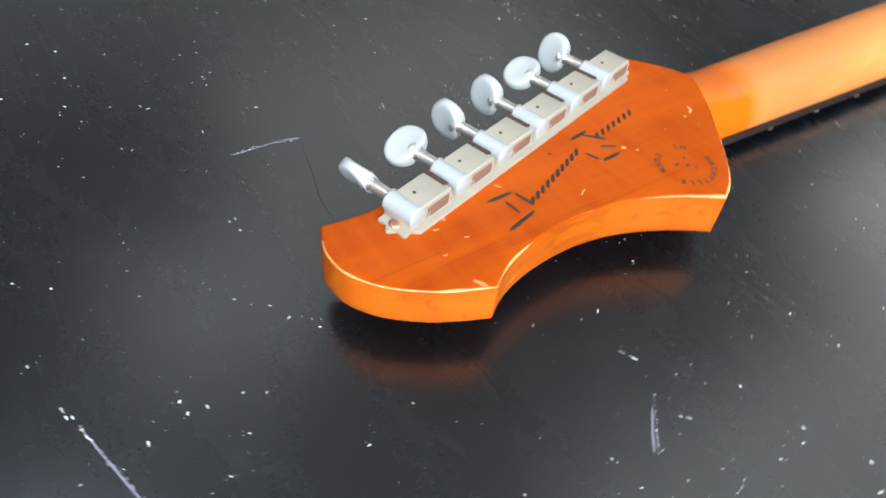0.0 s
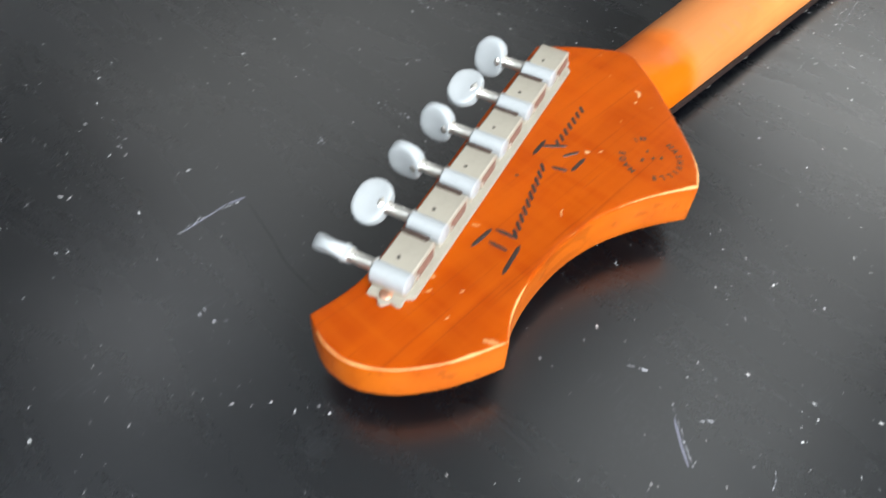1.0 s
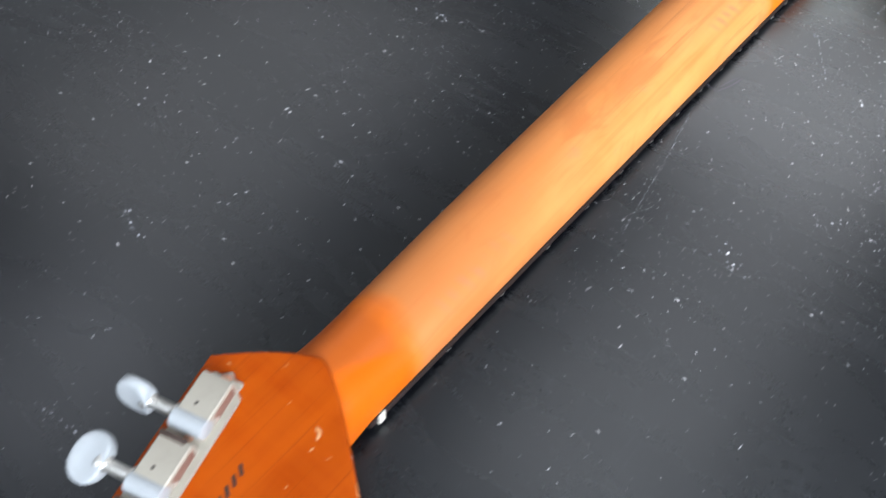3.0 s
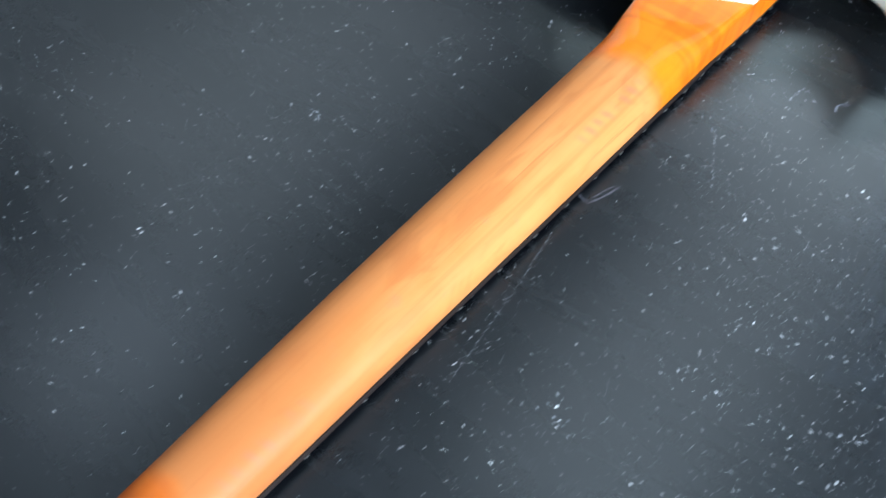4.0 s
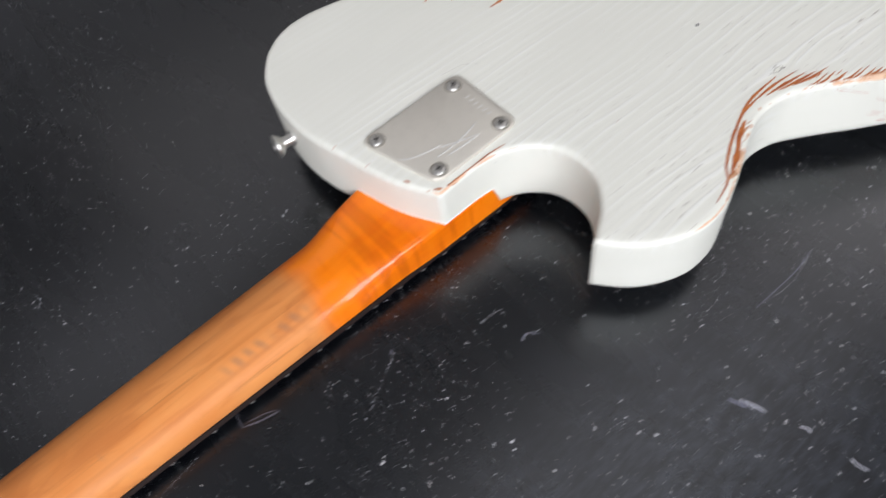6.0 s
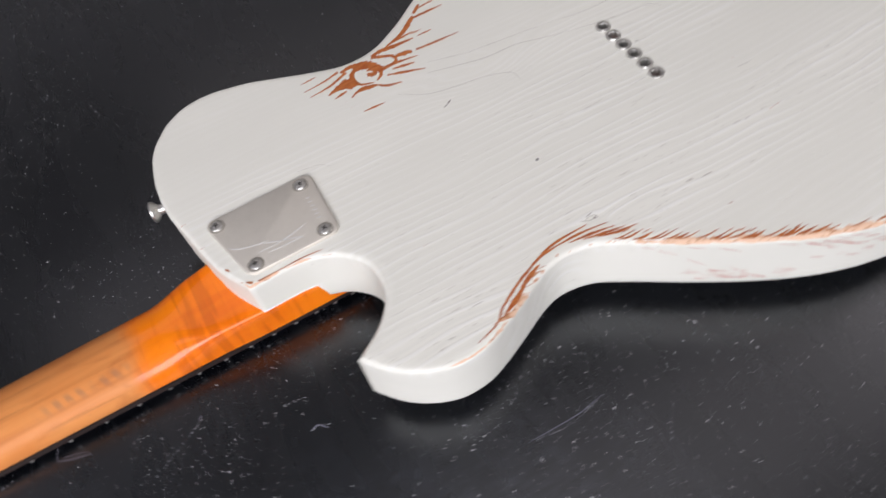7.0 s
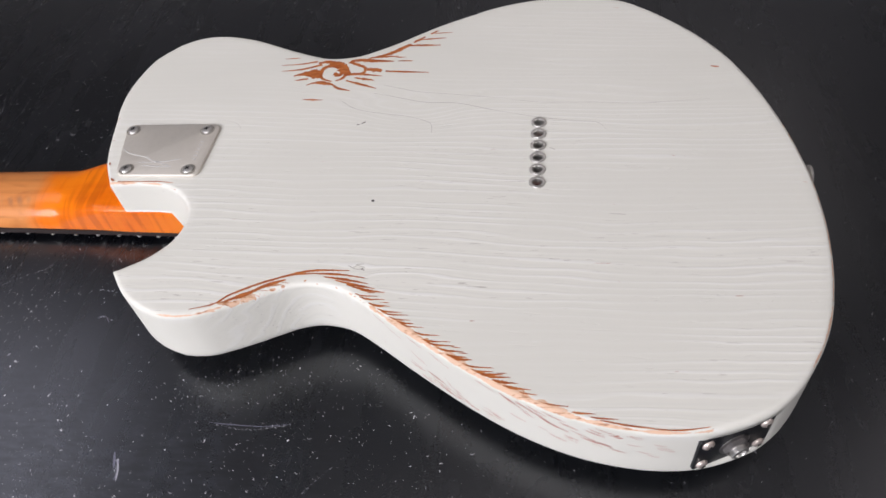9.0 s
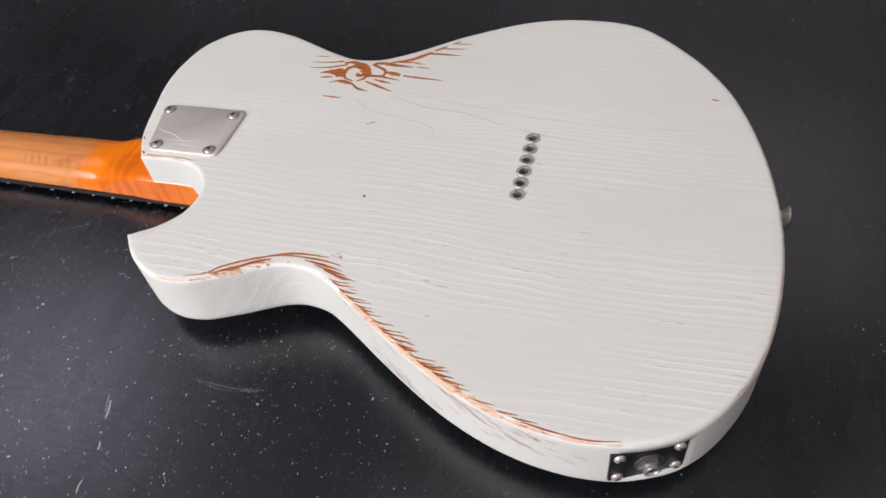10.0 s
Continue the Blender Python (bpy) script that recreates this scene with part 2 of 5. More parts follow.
    # red-brown smears, and a darker, browner bass half
    smear = n.ramp(n.noise(n.scaled(v, 22, 70, 40, 6), 1.0, 3.0, 0.55, 0.8), 0.50, 0.68)
    satin = n.mix(n.math("MULTIPLY", smear, 0.48), satin, (0.50, 0.150, 0.040))
    half = n.ramp(n.math("ADD", y, n.math("MULTIPLY", n.math("SUBTRACT", broad, 0.5), 0.010)), -0.001, 0.007)
    satin = n.mix(n.math("MULTIPLY", half, 0.26), satin, (0.47, 0.165, 0.050))
    # finger grime across the treble side, near the nut and before the heel
    tick = n.math("SINE", n.math("ADD", n.math("MULTIPLY", n.math("ADD", x, n.math("MULTIPLY", y, 0.35)), 880.0), n.math("MULTIPLY", mottled, 3.0)))
    tick = n.math("MULTIPLY", n.ramp(tick, -0.9, 1.0), n.ramp(n.noise(n.scaled(v, 110, 110, 60), 1.0, 2.0, 0.5), 0.36, 0.58, 0.15, 1.0))
    for at, reach, amount in ((0.286, 0.034, 0.46), (0.062, 0.030, 0.36)):
        off = n.math("ABSOLUTE", n.math("SUBTRACT", x, at))
        zone = n.math("MULTIPLY", n.ramp(off, reach, 0.5 * reach), n.math("MULTIPLY", n.ramp(y, -0.0085, -0.0130), n.ramp(y, -0.0190, -0.0140)))
        satin = n.mix(n.math("MULTIPLY", n.math("MULTIPLY", tick, zone), amount), satin, (0.30, 0.15, 0.095))
    edge = n.math("ADD", x, n.math("MULTIPLY", n.math("SUBTRACT", mottled, 0.5), 0.016))
    edge = n.math("ADD", edge, n.math("MULTIPLY", n.math("ABSOLUTE", y), 0.25))
    low = n.ramp(edge, 0.016, 0.034, 1.0, 0.0)
    patch = n.math("MULTIPLY", n.ramp(edge, 0.020, 0.026, 1.0, 0.0), n.ramp(n.math("ADD", n.math("ADD", y, n.math("MULTIPLY", x, 0.4)), n.math("MULTIPLY", n.math("SUBTRACT", mottled, 0.5), 0.006)), -0.0055, -0.0095))
    high = n.ramp(edge, 0.312, 0.330)
    f = n.math("MAXIMUM", low, high)
    col = n.mix(f, satin, orange)
    col = n.mix(n.math("MULTIPLY", low, 0.95), col, (0.43, 0.094, 0.014))
    col = n.mix(patch, col, (0.57, 0.106, 0.002))
    n.put(colour=col, rough=n.ramp(f, 0.0, 1.0, 0.44, 0.38), coat=n.math("ADD", n.math("MULTIPLY", high, 0.62), n.math("MULTIPLY", low, 0.15)), coat_rough=0.09, spec=n.ramp(f, 0.0, 1.0, 0.22, 0.10),
          normal=n.bump(n.math("ADD", n.math("MULTIPLY", dark, -1.0), mottled), 0.10, 0.0004))
    return mat


def make_metal(name, colour, rough, spots=0.3, metal=1.0):
    mat = material(name, colour, rough, metal)
    n = Net(mat)
    v = n.coords("Object")
    a = n.noise(v, 160.0, 4.0, 0.6)
    b = n.noise(v, 1400.0, 3.0, 0.6)
    col = n.mix(n.math("MULTIPLY", n.ramp(a, 0.45, 0.75), spots), colour, tuple(c * 0.72 for c in colour))
    n.put(colour=col, rough=n.math("ADD", n.ramp(a, 0.3, 0.8, rough * 0.8, rough * 1.3), n.math("MULTIPLY", b, 0.06)),
          normal=n.bump(b, 0.05, 0.0002))
    return mat


def make_bare():
    mat = material("bare_orange_wood")
    n = Net(mat)
    v = n.coords()
    tone = n.noise(n.scaled(v, 150, 900, 300), 1.0, 3.0, 0.6)
    n.put(colour=n.mix(n.ramp(tone, 0.35, 0.65), (0.38, 0.082, 0.013), (0.56, 0.175, 0.040)), rough=0.55)
    return mat


def make_flake(name, low, high, power):
    mat = material(name)
    n = Net(mat)
    g = n.t.nodes.new("ShaderNodeNewGeometry").outputs["Random Per Island"]
    n.put(colour=n.mix(n.math("POWER", g, power), low, high), rough=0.7)
    return mat


def make_plain(name, a, b, rough, scale):
    mat = material(name)
    n = Net(mat)
    v = n.coords()
    n.put(colour=n.mix(n.noise(v, scale, 4.0, 0.6), a, b), rough=rough, normal=n.bump(n.noise(v, scale * 20, 3.0), 0.1, 0.001))
    return mat


TABLE = make_table_paint()
PAINT = make_body_paint()
LACQUER = make_neck_wood(True)
MAPLE = make_neck_wood(False)
ROSEWOOD = make_plain("dark_rosewood", (0.010, 0.005, 0.004), (0.030, 0.014, 0.010), 0.5, 220)
NICKEL = make_metal("aged_nickel", (0.66, 0.645, 0.61), 0.30, 0.3, 0.9)
SATIN = make_metal("satin_nickel", (0.42, 0.385, 0.325), 0.52, 0.22, 0.35)
PLATED = make_metal("brushed_neck_plate", (0.72, 0.675, 0.595), 0.42, 0.1, 0.45)
BUTTON = make_metal("dull_plated_button", (0.385, 0.405, 0.425), 0.58, 0.16, 0.15)
RUSTED = make_plain("oxidised_recess", (0.13, 0.062, 0.045), (0.24, 0.13, 0.10), 0.6, 300)
COPPER = make_metal("coppery_screw", (0.72, 0.40, 0.28), 0.4)
DARK = make_plain("dark_hole", (0.006, 0.005, 0.005), (0.014, 0.010, 0.009), 0.7, 300)
RED_HOLE = make_plain("rusty_hole", (0.10, 0.022, 0.018), (0.20, 0.05, 0.04), 0.6, 300)
BLACK = make_plain("black_plate", (0.006, 0.007, 0.009), (0.012, 0.013, 0.016), 0.48, 90)
BONE = make_plain("bone_nut", (0.70, 0.66, 0.56), (0.78, 0.74, 0.64), 0.4, 200)
INK = make_plain("black_ink", (0.012, 0.008, 0.008), (0.030, 0.016, 0.012), 0.5, 200)
CHIPPED = make_plain("bare_chipped_maple", (0.46, 0.20, 0.07), (0.58, 0.31, 0.14), 0.6, 400)
FADED = make_plain("faded_stamp_ink", (0.020, 0.012, 0.010), (0.080, 0.032, 0.014), 0.6, 900)
ENGRAVED = make_metal("bright_engraved_line", (0.66, 0.645, 0.61), 0.6, 0.0, 0.0)
FLAKE = make_flake("dry_paint_fleck", (0.22, 0.22, 0.24), (0.78, 0.78, 0.80), 1.0)
SCRATCHED = make_flake("scratched_laminate", (0.07, 0.072, 0.08), (0.48, 0.49, 0.54), 1.5)
DUST = make_flake("grey_dust", (0.16, 0.165, 0.175), (0.42, 0.425, 0.44), 2.0)
WALL = make_plain("pale_wall", (0.72, 0.73, 0.74), (0.78, 0.785, 0.79), 0.9, 2)
GREY_WALL = make_plain("grey_wall", (0.32, 0.32, 0.33), (0.37, 0.37, 0.375), 0.9, 2)
CEILING = make_plain("pale_grey_ceiling", (0.46, 0.46, 0.455), (0.52, 0.52, 0.515), 0.9, 2)
FLOOR = make_plain("concrete_floor", (0.16, 0.155, 0.15), (0.24, 0.235, 0.23), 0.8, 3)
FRAME = make_plain("white_window_frame", (0.72, 0.72, 0.70), (0.78, 0.78, 0.76), 0.5, 5)


# ---- mesh helpers ----
def mesh_of(name, bm, mat, smooth=True):
    bmesh.ops.recalc_face_normals(bm, faces=bm.faces)
    me = bpy.data.meshes.new(name)
    bm.to_mesh(me)
    bm.free()
    me.materials.append(mat)
    if smooth:
        me.shade_smooth()
        me.set_sharp_from_angle(angle=radians(38))
    return me


def part(name, bm, mat, parent, label="", m=None, smooth=True):
    ob = new(name, bm if isinstance(bm, bpy.types.Mesh) else mesh_of(name, bm, mat, smooth))
    ob.parent = parent
    if m is not None:
        ob.matrix_local = m
    return tagged(ob, label=label)


def thing(name, label, category, at=(0, 0, 0), kind="", group=""):
    ob = new(name)
    ob.empty_display_size = 0.05
    ob.location = at
    return tagged(ob, label, category, group, kind)


def add_box(bm, lo, hi, bevel=0.0, m=None, segments=2):
    c = [(a + b) / 2 for a, b in zip(lo, hi)]
    s = [b - a for a, b in zip(lo, hi)]
    made = bmesh.ops.create_cube(bm, size=1.0, matrix=Matrix.Translation(c) @ Matrix.Diagonal((*s, 1)))["verts"]
    if bevel:
        edges = list({e for v in made for e in v.link_edges})
        out = bmesh.ops.bevel(bm, geom=edges, offset=bevel, segments=segments, affect="EDGES", profile=0.5)
        made = list({v for f in out["faces"] for v in f.verts} | {v for v in made if v.is_valid})
    if m is not None:
        bmesh.ops.transform(bm, matrix=m, verts=made)
    return made


def add_lathe(bm, profile, m=None, n=24):
    """Turns rows of (radius, height) round z."""
    rings = []
    for r, h in profile:
        rings.append([bm.verts.new((r * math.cos(2 * math.pi * k / n), r * math.sin(2 * math.pi * k / n), h)) for k in range(n)])
    for a, b in zip(rings, rings[1:]):
        for k in range(n):
            bm.faces.new((a[k], a[(k + 1) % n], b[(k + 1) % n], b[k]))
    bm.faces.new(rings[0][::-1])
    bm.faces.new(rings[-1])
    if m is not None:
        bmesh.ops.transform(bm, matrix=m, verts=[v for r in rings for v in r])
    return rings


def box_mesh(lo, hi, bevel=0.0):
    bm = bmesh.new()
    add_box(bm, lo, hi, bevel)
    return bm


def lathe_mesh(profile, n=24):
    bm = bmesh.new()
    add_lathe(bm, profile, None, n)
    return bm


def spline(points, closed=False, step=0.003):
    """A smooth line through the points, in even steps."""
    P = [Vector(p) for p in points]
    out = []
    count = len(P) if closed else len(P) - 1
    for k in range(count):
        if closed:
            a, b, c, d = (P[(k + j) % len(P)] for j in (-1, 0, 1, 2))
        else:
            b, c = P[k], P[k + 1]
            a = P[k - 1] if k else b * 2 - c
            d = P[k + 2] if k + 2 < len(P) else c * 2 - b
        n = max(2, int((c - b).length / step))
        for j in range(n):
            t = j / n
            out.append(0.5 * (2 * b + (c - a) * t + (2 * a - 5 * b + 4 * c - d) * t * t + (3 * b - a - 3 * c + d) * t ** 3))
    if not closed:
        out.append(P[-1])
    return out


def smoothstep(a, b, x):
    t = min(1.0, max(0.0, (x - a) / (b - a)))
    return t * t * (3 - 2 * t)


def slab(outline, z_low, z_high, low_r, high_r, mat, name, fields, rows=5, fill=0.0035, lift=None, under=None, holes=(), dent=None, steps=()):
    """A board with rounded edges from a closed outline (counter-clockwise); fields(p, edge distance, depth below the top) gives its point attributes."""
    from mathutils.geometry import delaunay_2d_cdt

    n = len(outline)
    normal = []
    for k in range(n):
        d = (outline[(k + 1) % n] - outline[k - 1]).normalized()
        normal.append(Vector((d.y, -d.x)))
    levels = []
    for a in (90, 45, 0):
        levels.append((low_r * (1 - math.cos(radians(a))), z_low + low_r * (1 - math.sin(radians(a)))))
    for k in range(1, rows + 1):
        levels.append((0.0, z_low + low_r + (z_high - high_r - z_low - low_r) * k / rows))
    for z in steps:
        levels.append((0.0, z))
    levels.sort(key=lambda row: row[1])
    for a in (22, 45, 67, 90):
        levels.append((high_r * (1 - math.cos(radians(a))), z_high - high_r * (1 - math.sin(radians(a)))))
    verts, faces, depth = [], [], []
    for inset, z in levels:
        for p, q in zip(outline, normal):
            zz = max(z, under(p)) if under else z
            p = dent(p, zz) if dent else p
            verts.append((p.x - q.x * inset, p.y - q.y * inset, zz))
            depth.append((0.0, z_high - zz))
    for r in range(len(levels) - 1):
        for k in range(n):
            a, b = r * n + k, r * n + (k + 1) % n
            faces.append((a, b, b + n, a + n))
    faces.append(tuple(range(n))[::-1])
    # the top face, filled with a fine net
    top = len(levels) - 1
    rim = [Vector(verts[top * n + k][:2]) for k in range(n)]
    R = np.array([(p.x, p.y) for p in rim])
    lo, hi = R.min(0), R.max(0)
    inner = []
    ys, row = lo[1], 0
    while ys < hi[1]:
        xs = lo[0] + (row % 2) * fill / 2
        while xs < hi[0]:
            d = np.hypot(R[:, 0] - xs, R[:, 1] - ys).min()
            if d > fill * 0.6 and all(math.hypot(hx - xs, hy - ys) > hr + fill * 0.4 for hx, hy, hr in holes):
                inner.append(Vector((xs, ys)))
            xs += fill
        ys += fill * 0.87
        row += 1
    edges = [(k, (k + 1) % n) for k in range(n)]
    for hx, hy, hr in holes:
        first = len(rim) + len(inner)
        inner += [Vector((hx + hr * math.cos(2 * math.pi * k / 20), hy + hr * math.sin(2 * math.pi * k / 20))) for k in range(20)]
        edges += [(first + k, first + (k + 1) % 20) for k in range(20)]
    cv, _, cf, ov, _, _ = delaunay_2d_cdt(rim + inner, edges, [], 1, 1e-7)
    cf = [f for f in cf if all(math.hypot(sum(cv[k].x for k in f) / len(f) - hx, sum(cv[k].y for k in f) / len(f) - hy) > hr * 0.97 for hx, hy, hr in holes)]
    base = len(verts)
    index = {}
    for k, p in enumerate(cv):
        src = [o for o in ov[k] if o < n]
        if src:
            index[k] = top * n + src[0]
        else:
            index[k] = len(verts)
            verts.append((p.x, p.y, z_high))
            depth.append((float(np.hypot(R[:, 0] - p.x, R[:, 1] - p.y).min()), 0.0))
    faces += [tuple(index[k] for k in f) for f in cf]
    values = [fields(v[0], v[1], d, w) for v, (d, w) in zip(verts, depth)]
    if lift:
        verts = [(x, y, z + lift(x) * (z - z_low) / (z_high - z_low)) for x, y, z in verts]
    me = bpy.data.meshes.new(name)
    me.from_pydata(verts, [], faces)
    me.update()
    for key in values[0]:
        at = me.attributes.new(key, "FLOAT", "POINT")
        at.data.foreach_set("value", [val[key] for val in values])
    me.materials.append(mat)
    me.shade_smooth()
    return me


# ---- an assumed, unseen room, added round the table for its reflections ----
def room():
    x0, x1, y0, y1, z0, z1 = -2.6, 3.4, -1.9, 3.0, -0.74, 1.9
    t = 0.15
    for name, lo, hi, mat in (
        ("floor", (x0, y0, z0 - t), (x1, y1, z0), FLOOR),
        ("ceiling", (x0 - t, y0 - t, z1), (x1 + t, y1 + t, z1 + t), CEILING),
        # unseen walls set dark grey so that the tabletop reflects less
        ("wall_east", (x1, y0 - t, z0 - t), (x1 + t, y1 + t, z1), GREY_WALL),
        ("wall_west", (x0 - t, y0 - t, z0 - t), (x0, y1 + t, z1), GREY_WALL),
        ("wall_north", (x0, y1, z0 - t), (x1, y1 + t, z1), GREY_WALL),
    ):
        tagged(new(name, mesh_of(name, box_mesh(lo, hi), mat, False)), "plain " + name.split("_")[0] + " of an assumed room, out of view", name.split("_")[0], kind="structure")
    wx0, wx1, wz0, wz1 = -1.90, 0.70, 0.70, 1.84
    bm = bmesh.new()
    for lo, hi in (((x0, y0 - t, z0 - t), (wx0, y0, z1)), ((wx1, y0 - t, z0 - t), (x1, y0, z1)),
                   ((wx0, y0 - t, z0 - t), (wx1, y0, wz0)), ((wx0, y0 - t, wz1), (wx1, y0, z1))):
        add_box(bm, lo, hi)
    tagged(new("wall_south", mesh_of("wall_south", bm, WALL, False)), "plain wall with a wide window opening", "wall", kind="structure")
    win = thing("window_1", "wide window with a white painted frame", "window", (wx0, y0, wz0), "structure")
    for lo, hi in (((0, -0.1, 0), (wx1 - wx0, -0.04, 0.05)), ((0, -0.1, wz1 - wz0 - 0.05), (wx1 - wx0, -0.04, wz1 - wz0)),
                   ((0, -0.1, 0.05), (0.05, -0.04, wz1 - wz0 - 0.05)), ((wx1 - wx0 - 0.05, -0.1, 0.05), (wx1 - wx0, -0.04, wz1 - wz0 - 0.05)),
                   ((1.275, -0.1, 0.05), (1.325, -0.04, wz1 - wz0 - 0.05))):
        part("window_frame", box_mesh(lo, hi, 0.004), FRAME, win)


room()


# housing added round each unseen fill lamp overhead
def added_fill_panel(px, py, sx, sy):
    ob = thing("added_fill_panel", "added, unseen fill light panel in a slim white frame", "ceiling light", (px, py, 1.9), group="panels of the ceiling")
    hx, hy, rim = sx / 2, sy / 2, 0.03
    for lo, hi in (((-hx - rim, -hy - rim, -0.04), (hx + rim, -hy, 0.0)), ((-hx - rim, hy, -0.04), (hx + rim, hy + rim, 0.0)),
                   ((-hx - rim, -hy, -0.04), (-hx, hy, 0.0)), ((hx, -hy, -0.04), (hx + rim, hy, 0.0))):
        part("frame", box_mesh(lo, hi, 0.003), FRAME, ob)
    part("diffuser", box_mesh((-hx, -hy, -0.020), (hx, hy, -0.010), 0.002), FRAME, ob, "white diffuser of the added fill panel")


for px, py, sx, sy, _, _ in FILL_PANELS:
    added_fill_panel(px, py, sx, sy)


# ---- the table ----
def table():
    top = tagged(new("table", mesh_of("table", box_mesh((-0.9, -0.7, -0.03), (1.5, 0.9, 0.0), 0.003), TABLE)),
                 "scuffed black tabletop dusted with pale paint flecks", "table")
    for x in (-0.8, 1.4):
        for y in (-0.6, 0.8):
            part("leg", box_mesh((x - 0.03, y - 0.03, -0.74), (x + 0.03, y + 0.03, -0.028), 0.003), BLACK, top)
    return top


TOP = table()


# ---- the guitar, lying on its face; x runs from the nut to the tail, y to the bass side ----
GUITAR = thing("electric_guitar", "worn white electric guitar with orange neck lying face down", "guitar", (0.45, 0.0, 0.0))
HERE = Matrix.Translation((-0.45, 0.0, 0.0))

BODY_Z0, BODY_Z1 = 0.0168, 0.0585
TREBLE_SIDE = [(0.4262, -0.1001), (0.4322, -0.1082), (0.4391, -0.1159), (0.4474, -0.1222), (0.4569, -0.1272), (0.4670, -0.1302), (0.4779, -0.1304),
               (0.4884, -0.1284), (0.5079, -0.1203), (0.5251, -0.1120), (0.5338, -0.1085), (0.5428, -0.1066), (0.5503, -0.1068), (0.5587, -0.1084),
               (0.5672, -0.1118), (0.5836, -0.1223), (0.6001, -0.1338), (0.6170, -0.1450), (0.6336, -0.1554), (0.6514, -0.1654), (0.6697, -0.1737),
               (0.6887, -0.1801), (0.7083, -0.1840), (0.7283, -0.1852), (0.7485, -0.1829), (0.7678, -0.1757), (0.7800, -0.1680), (0.7912, -0.1565),
               (0.8025, -0.1393), (0.8108, -0.1213), (0.8162, -0.1019), (0.8198, -0.0822), (0.8219, -0.0623), (0.8225, -0.0423)]
BASS_SIDE = [(0.8218, -0.0223), (0.8196, -0.0025), (0.8165, 0.0173), (0.8121, 0.0369), (0.8069, 0.0560), (0.8004, 0.0748), (0.7925, 0.0934),
             (0.7823, 0.1108), (0.7704, 0.1274), (0.7569, 0.1422), (0.7428, 0.1556), (0.7263, 0.1675), (0.7067, 0.1730), (0.6871, 0.1743),
             (0.6673, 0.1733), (0.6475, 0.1693), (0.6284, 0.1622), (0.6109, 0.1528), (0.5923, 0.1420), (0.5760, 0.1305), (0.5610, 0.1195),
             (0.5448, 0.1096), (0.5359, 0.1054), (0.5261, 0.1031), (0.5162, 0.1028), (0.5063, 0.1046), (0.4879, 0.1119), (0.4695, 0.1204),
             (0.4514, 0.1286), (0.4320, 0.1340), (0.4221, 0.1352), (0.4121, 0.1349), (0.4026, 0.1323), (0.3945, 0.1277), (0.3871, 0.1216),
             (0.3760, 0.1064), (0.3706, 0.0880), (0.3684, 0.0682), (0.3696, 0.0485), (0.3737, 0.0294), (0.3780, 0.0097), (0.3838, -0.0093),
             (0.3940, -0.0288)]
CUTAWAY = [(0.3940, -0.0288), (0.4150, -0.0286), (0.4270, -0.0296), (0.4350, -0.0318), (0.4427, -0.0357), (0.4489, -0.0412), (0.4540, -0.0480),
           (0.4567, -0.0565), (0.4567, -0.0656), (0.4543, -0.0749), (0.4489, -0.0829), (0.4420, -0.0898), (0.4336, -0.0954), (0.4262, -0.1001)]


def body_outline():
    return spline(TREBLE_SIDE + BASS_SIDE, step=0.0028)[:-1] + spline(CUTAWAY, step=0.0028)[:-1]


# the jack's flat seat in the rounded side: its middle, its direction, half its width and half its height
JACK_X, JACK_Y, JACK_Z, JACK_TURN = 0.7604, -0.1768, 0.0374, 25.0


def jack_seat(p, z):
    """Presses the side flat behind the jack plate."""
    c, s = math.cos(radians(JACK_TURN)), math.sin(radians(JACK_TURN))
    along = (p.x - JACK_X) * c + (p.y - JACK_Y) * s
    out = (p.x - JACK_X) * s - (p.y - JACK_Y) * c
    if abs(along) < 0.0200 and abs(z - JACK_Z) < 0.0143 and 0.0 < out < 0.006:
        return Vector((p.x - s * out, p.y + c * out))
    return p


# rubbed places: x, y, reach along the edge, strength, width from the edge inwards
RUBS = [(0.472, -0.127, 0.010, 0.70, 0.0003), (0.490, -0.124, 0.010, 0.78, 0.0003), (0.507, -0.115, 0.012, 0.58, 0.0014),
        (0.522, -0.107, 0.010, 0.58, 0.0014), (0.540, -0.101, 0.010, 0.44, 0.0002), (0.578, -0.113, 0.016, 0.56, 0.0002),
        (0.605, -0.133, 0.018, 0.82, 0.0002), (0.630, -0.152, 0.018, 0.82, 0.0002), (0.655, -0.167, 0.018, 0.82, 0.0002),
        (0.680, -0.177, 0.018, 0.82, 0.0002), (0.705, -0.183, 0.016, 0.88, 0.0003), (0.728, -0.184, 0.012, 0.84, 0.0003),
        (0.743, -0.182, 0.006, 0.70, 0.0003), (0.495, 0.107, 0.016, 0.34, 0.0002), (0.548, 0.107, 0.016, 0.50, 0.0003),
        (0.575, 0.121, 0.016, 0.62, 0.0003), (0.598, 0.138, 0.012, 0.62, 0.0003), (0.620, 0.153, 0.014, 0.50, 0.0003),
        (0.821, -0.030, 0.022, 0.68, 0.0003), (0.8215, -0.065, 0.020, 0.74, 0.0003), (0.817, -0.098, 0.018, 0.72, 0.0003),
        (0.808, -0.127, 0.014, 0.74, 0.0003), (0.799, -0.145, 0.010, 0.54, 0.0003), (0.818, 0.012, 0.018, 0.60, 0.0003), (0.806, 0.062, 0.012, 0.42, 0.0002),
        (0.404, -0.0285, 0.011, 0.84, 0.0003), (0.425, -0.0285, 0.010, 0.80, 0.0003), (0.3925, -0.026, 0.0025, 0.60, 0.0003),
        (0.443, -0.033, 0.006, 0.60, 0.0003)]


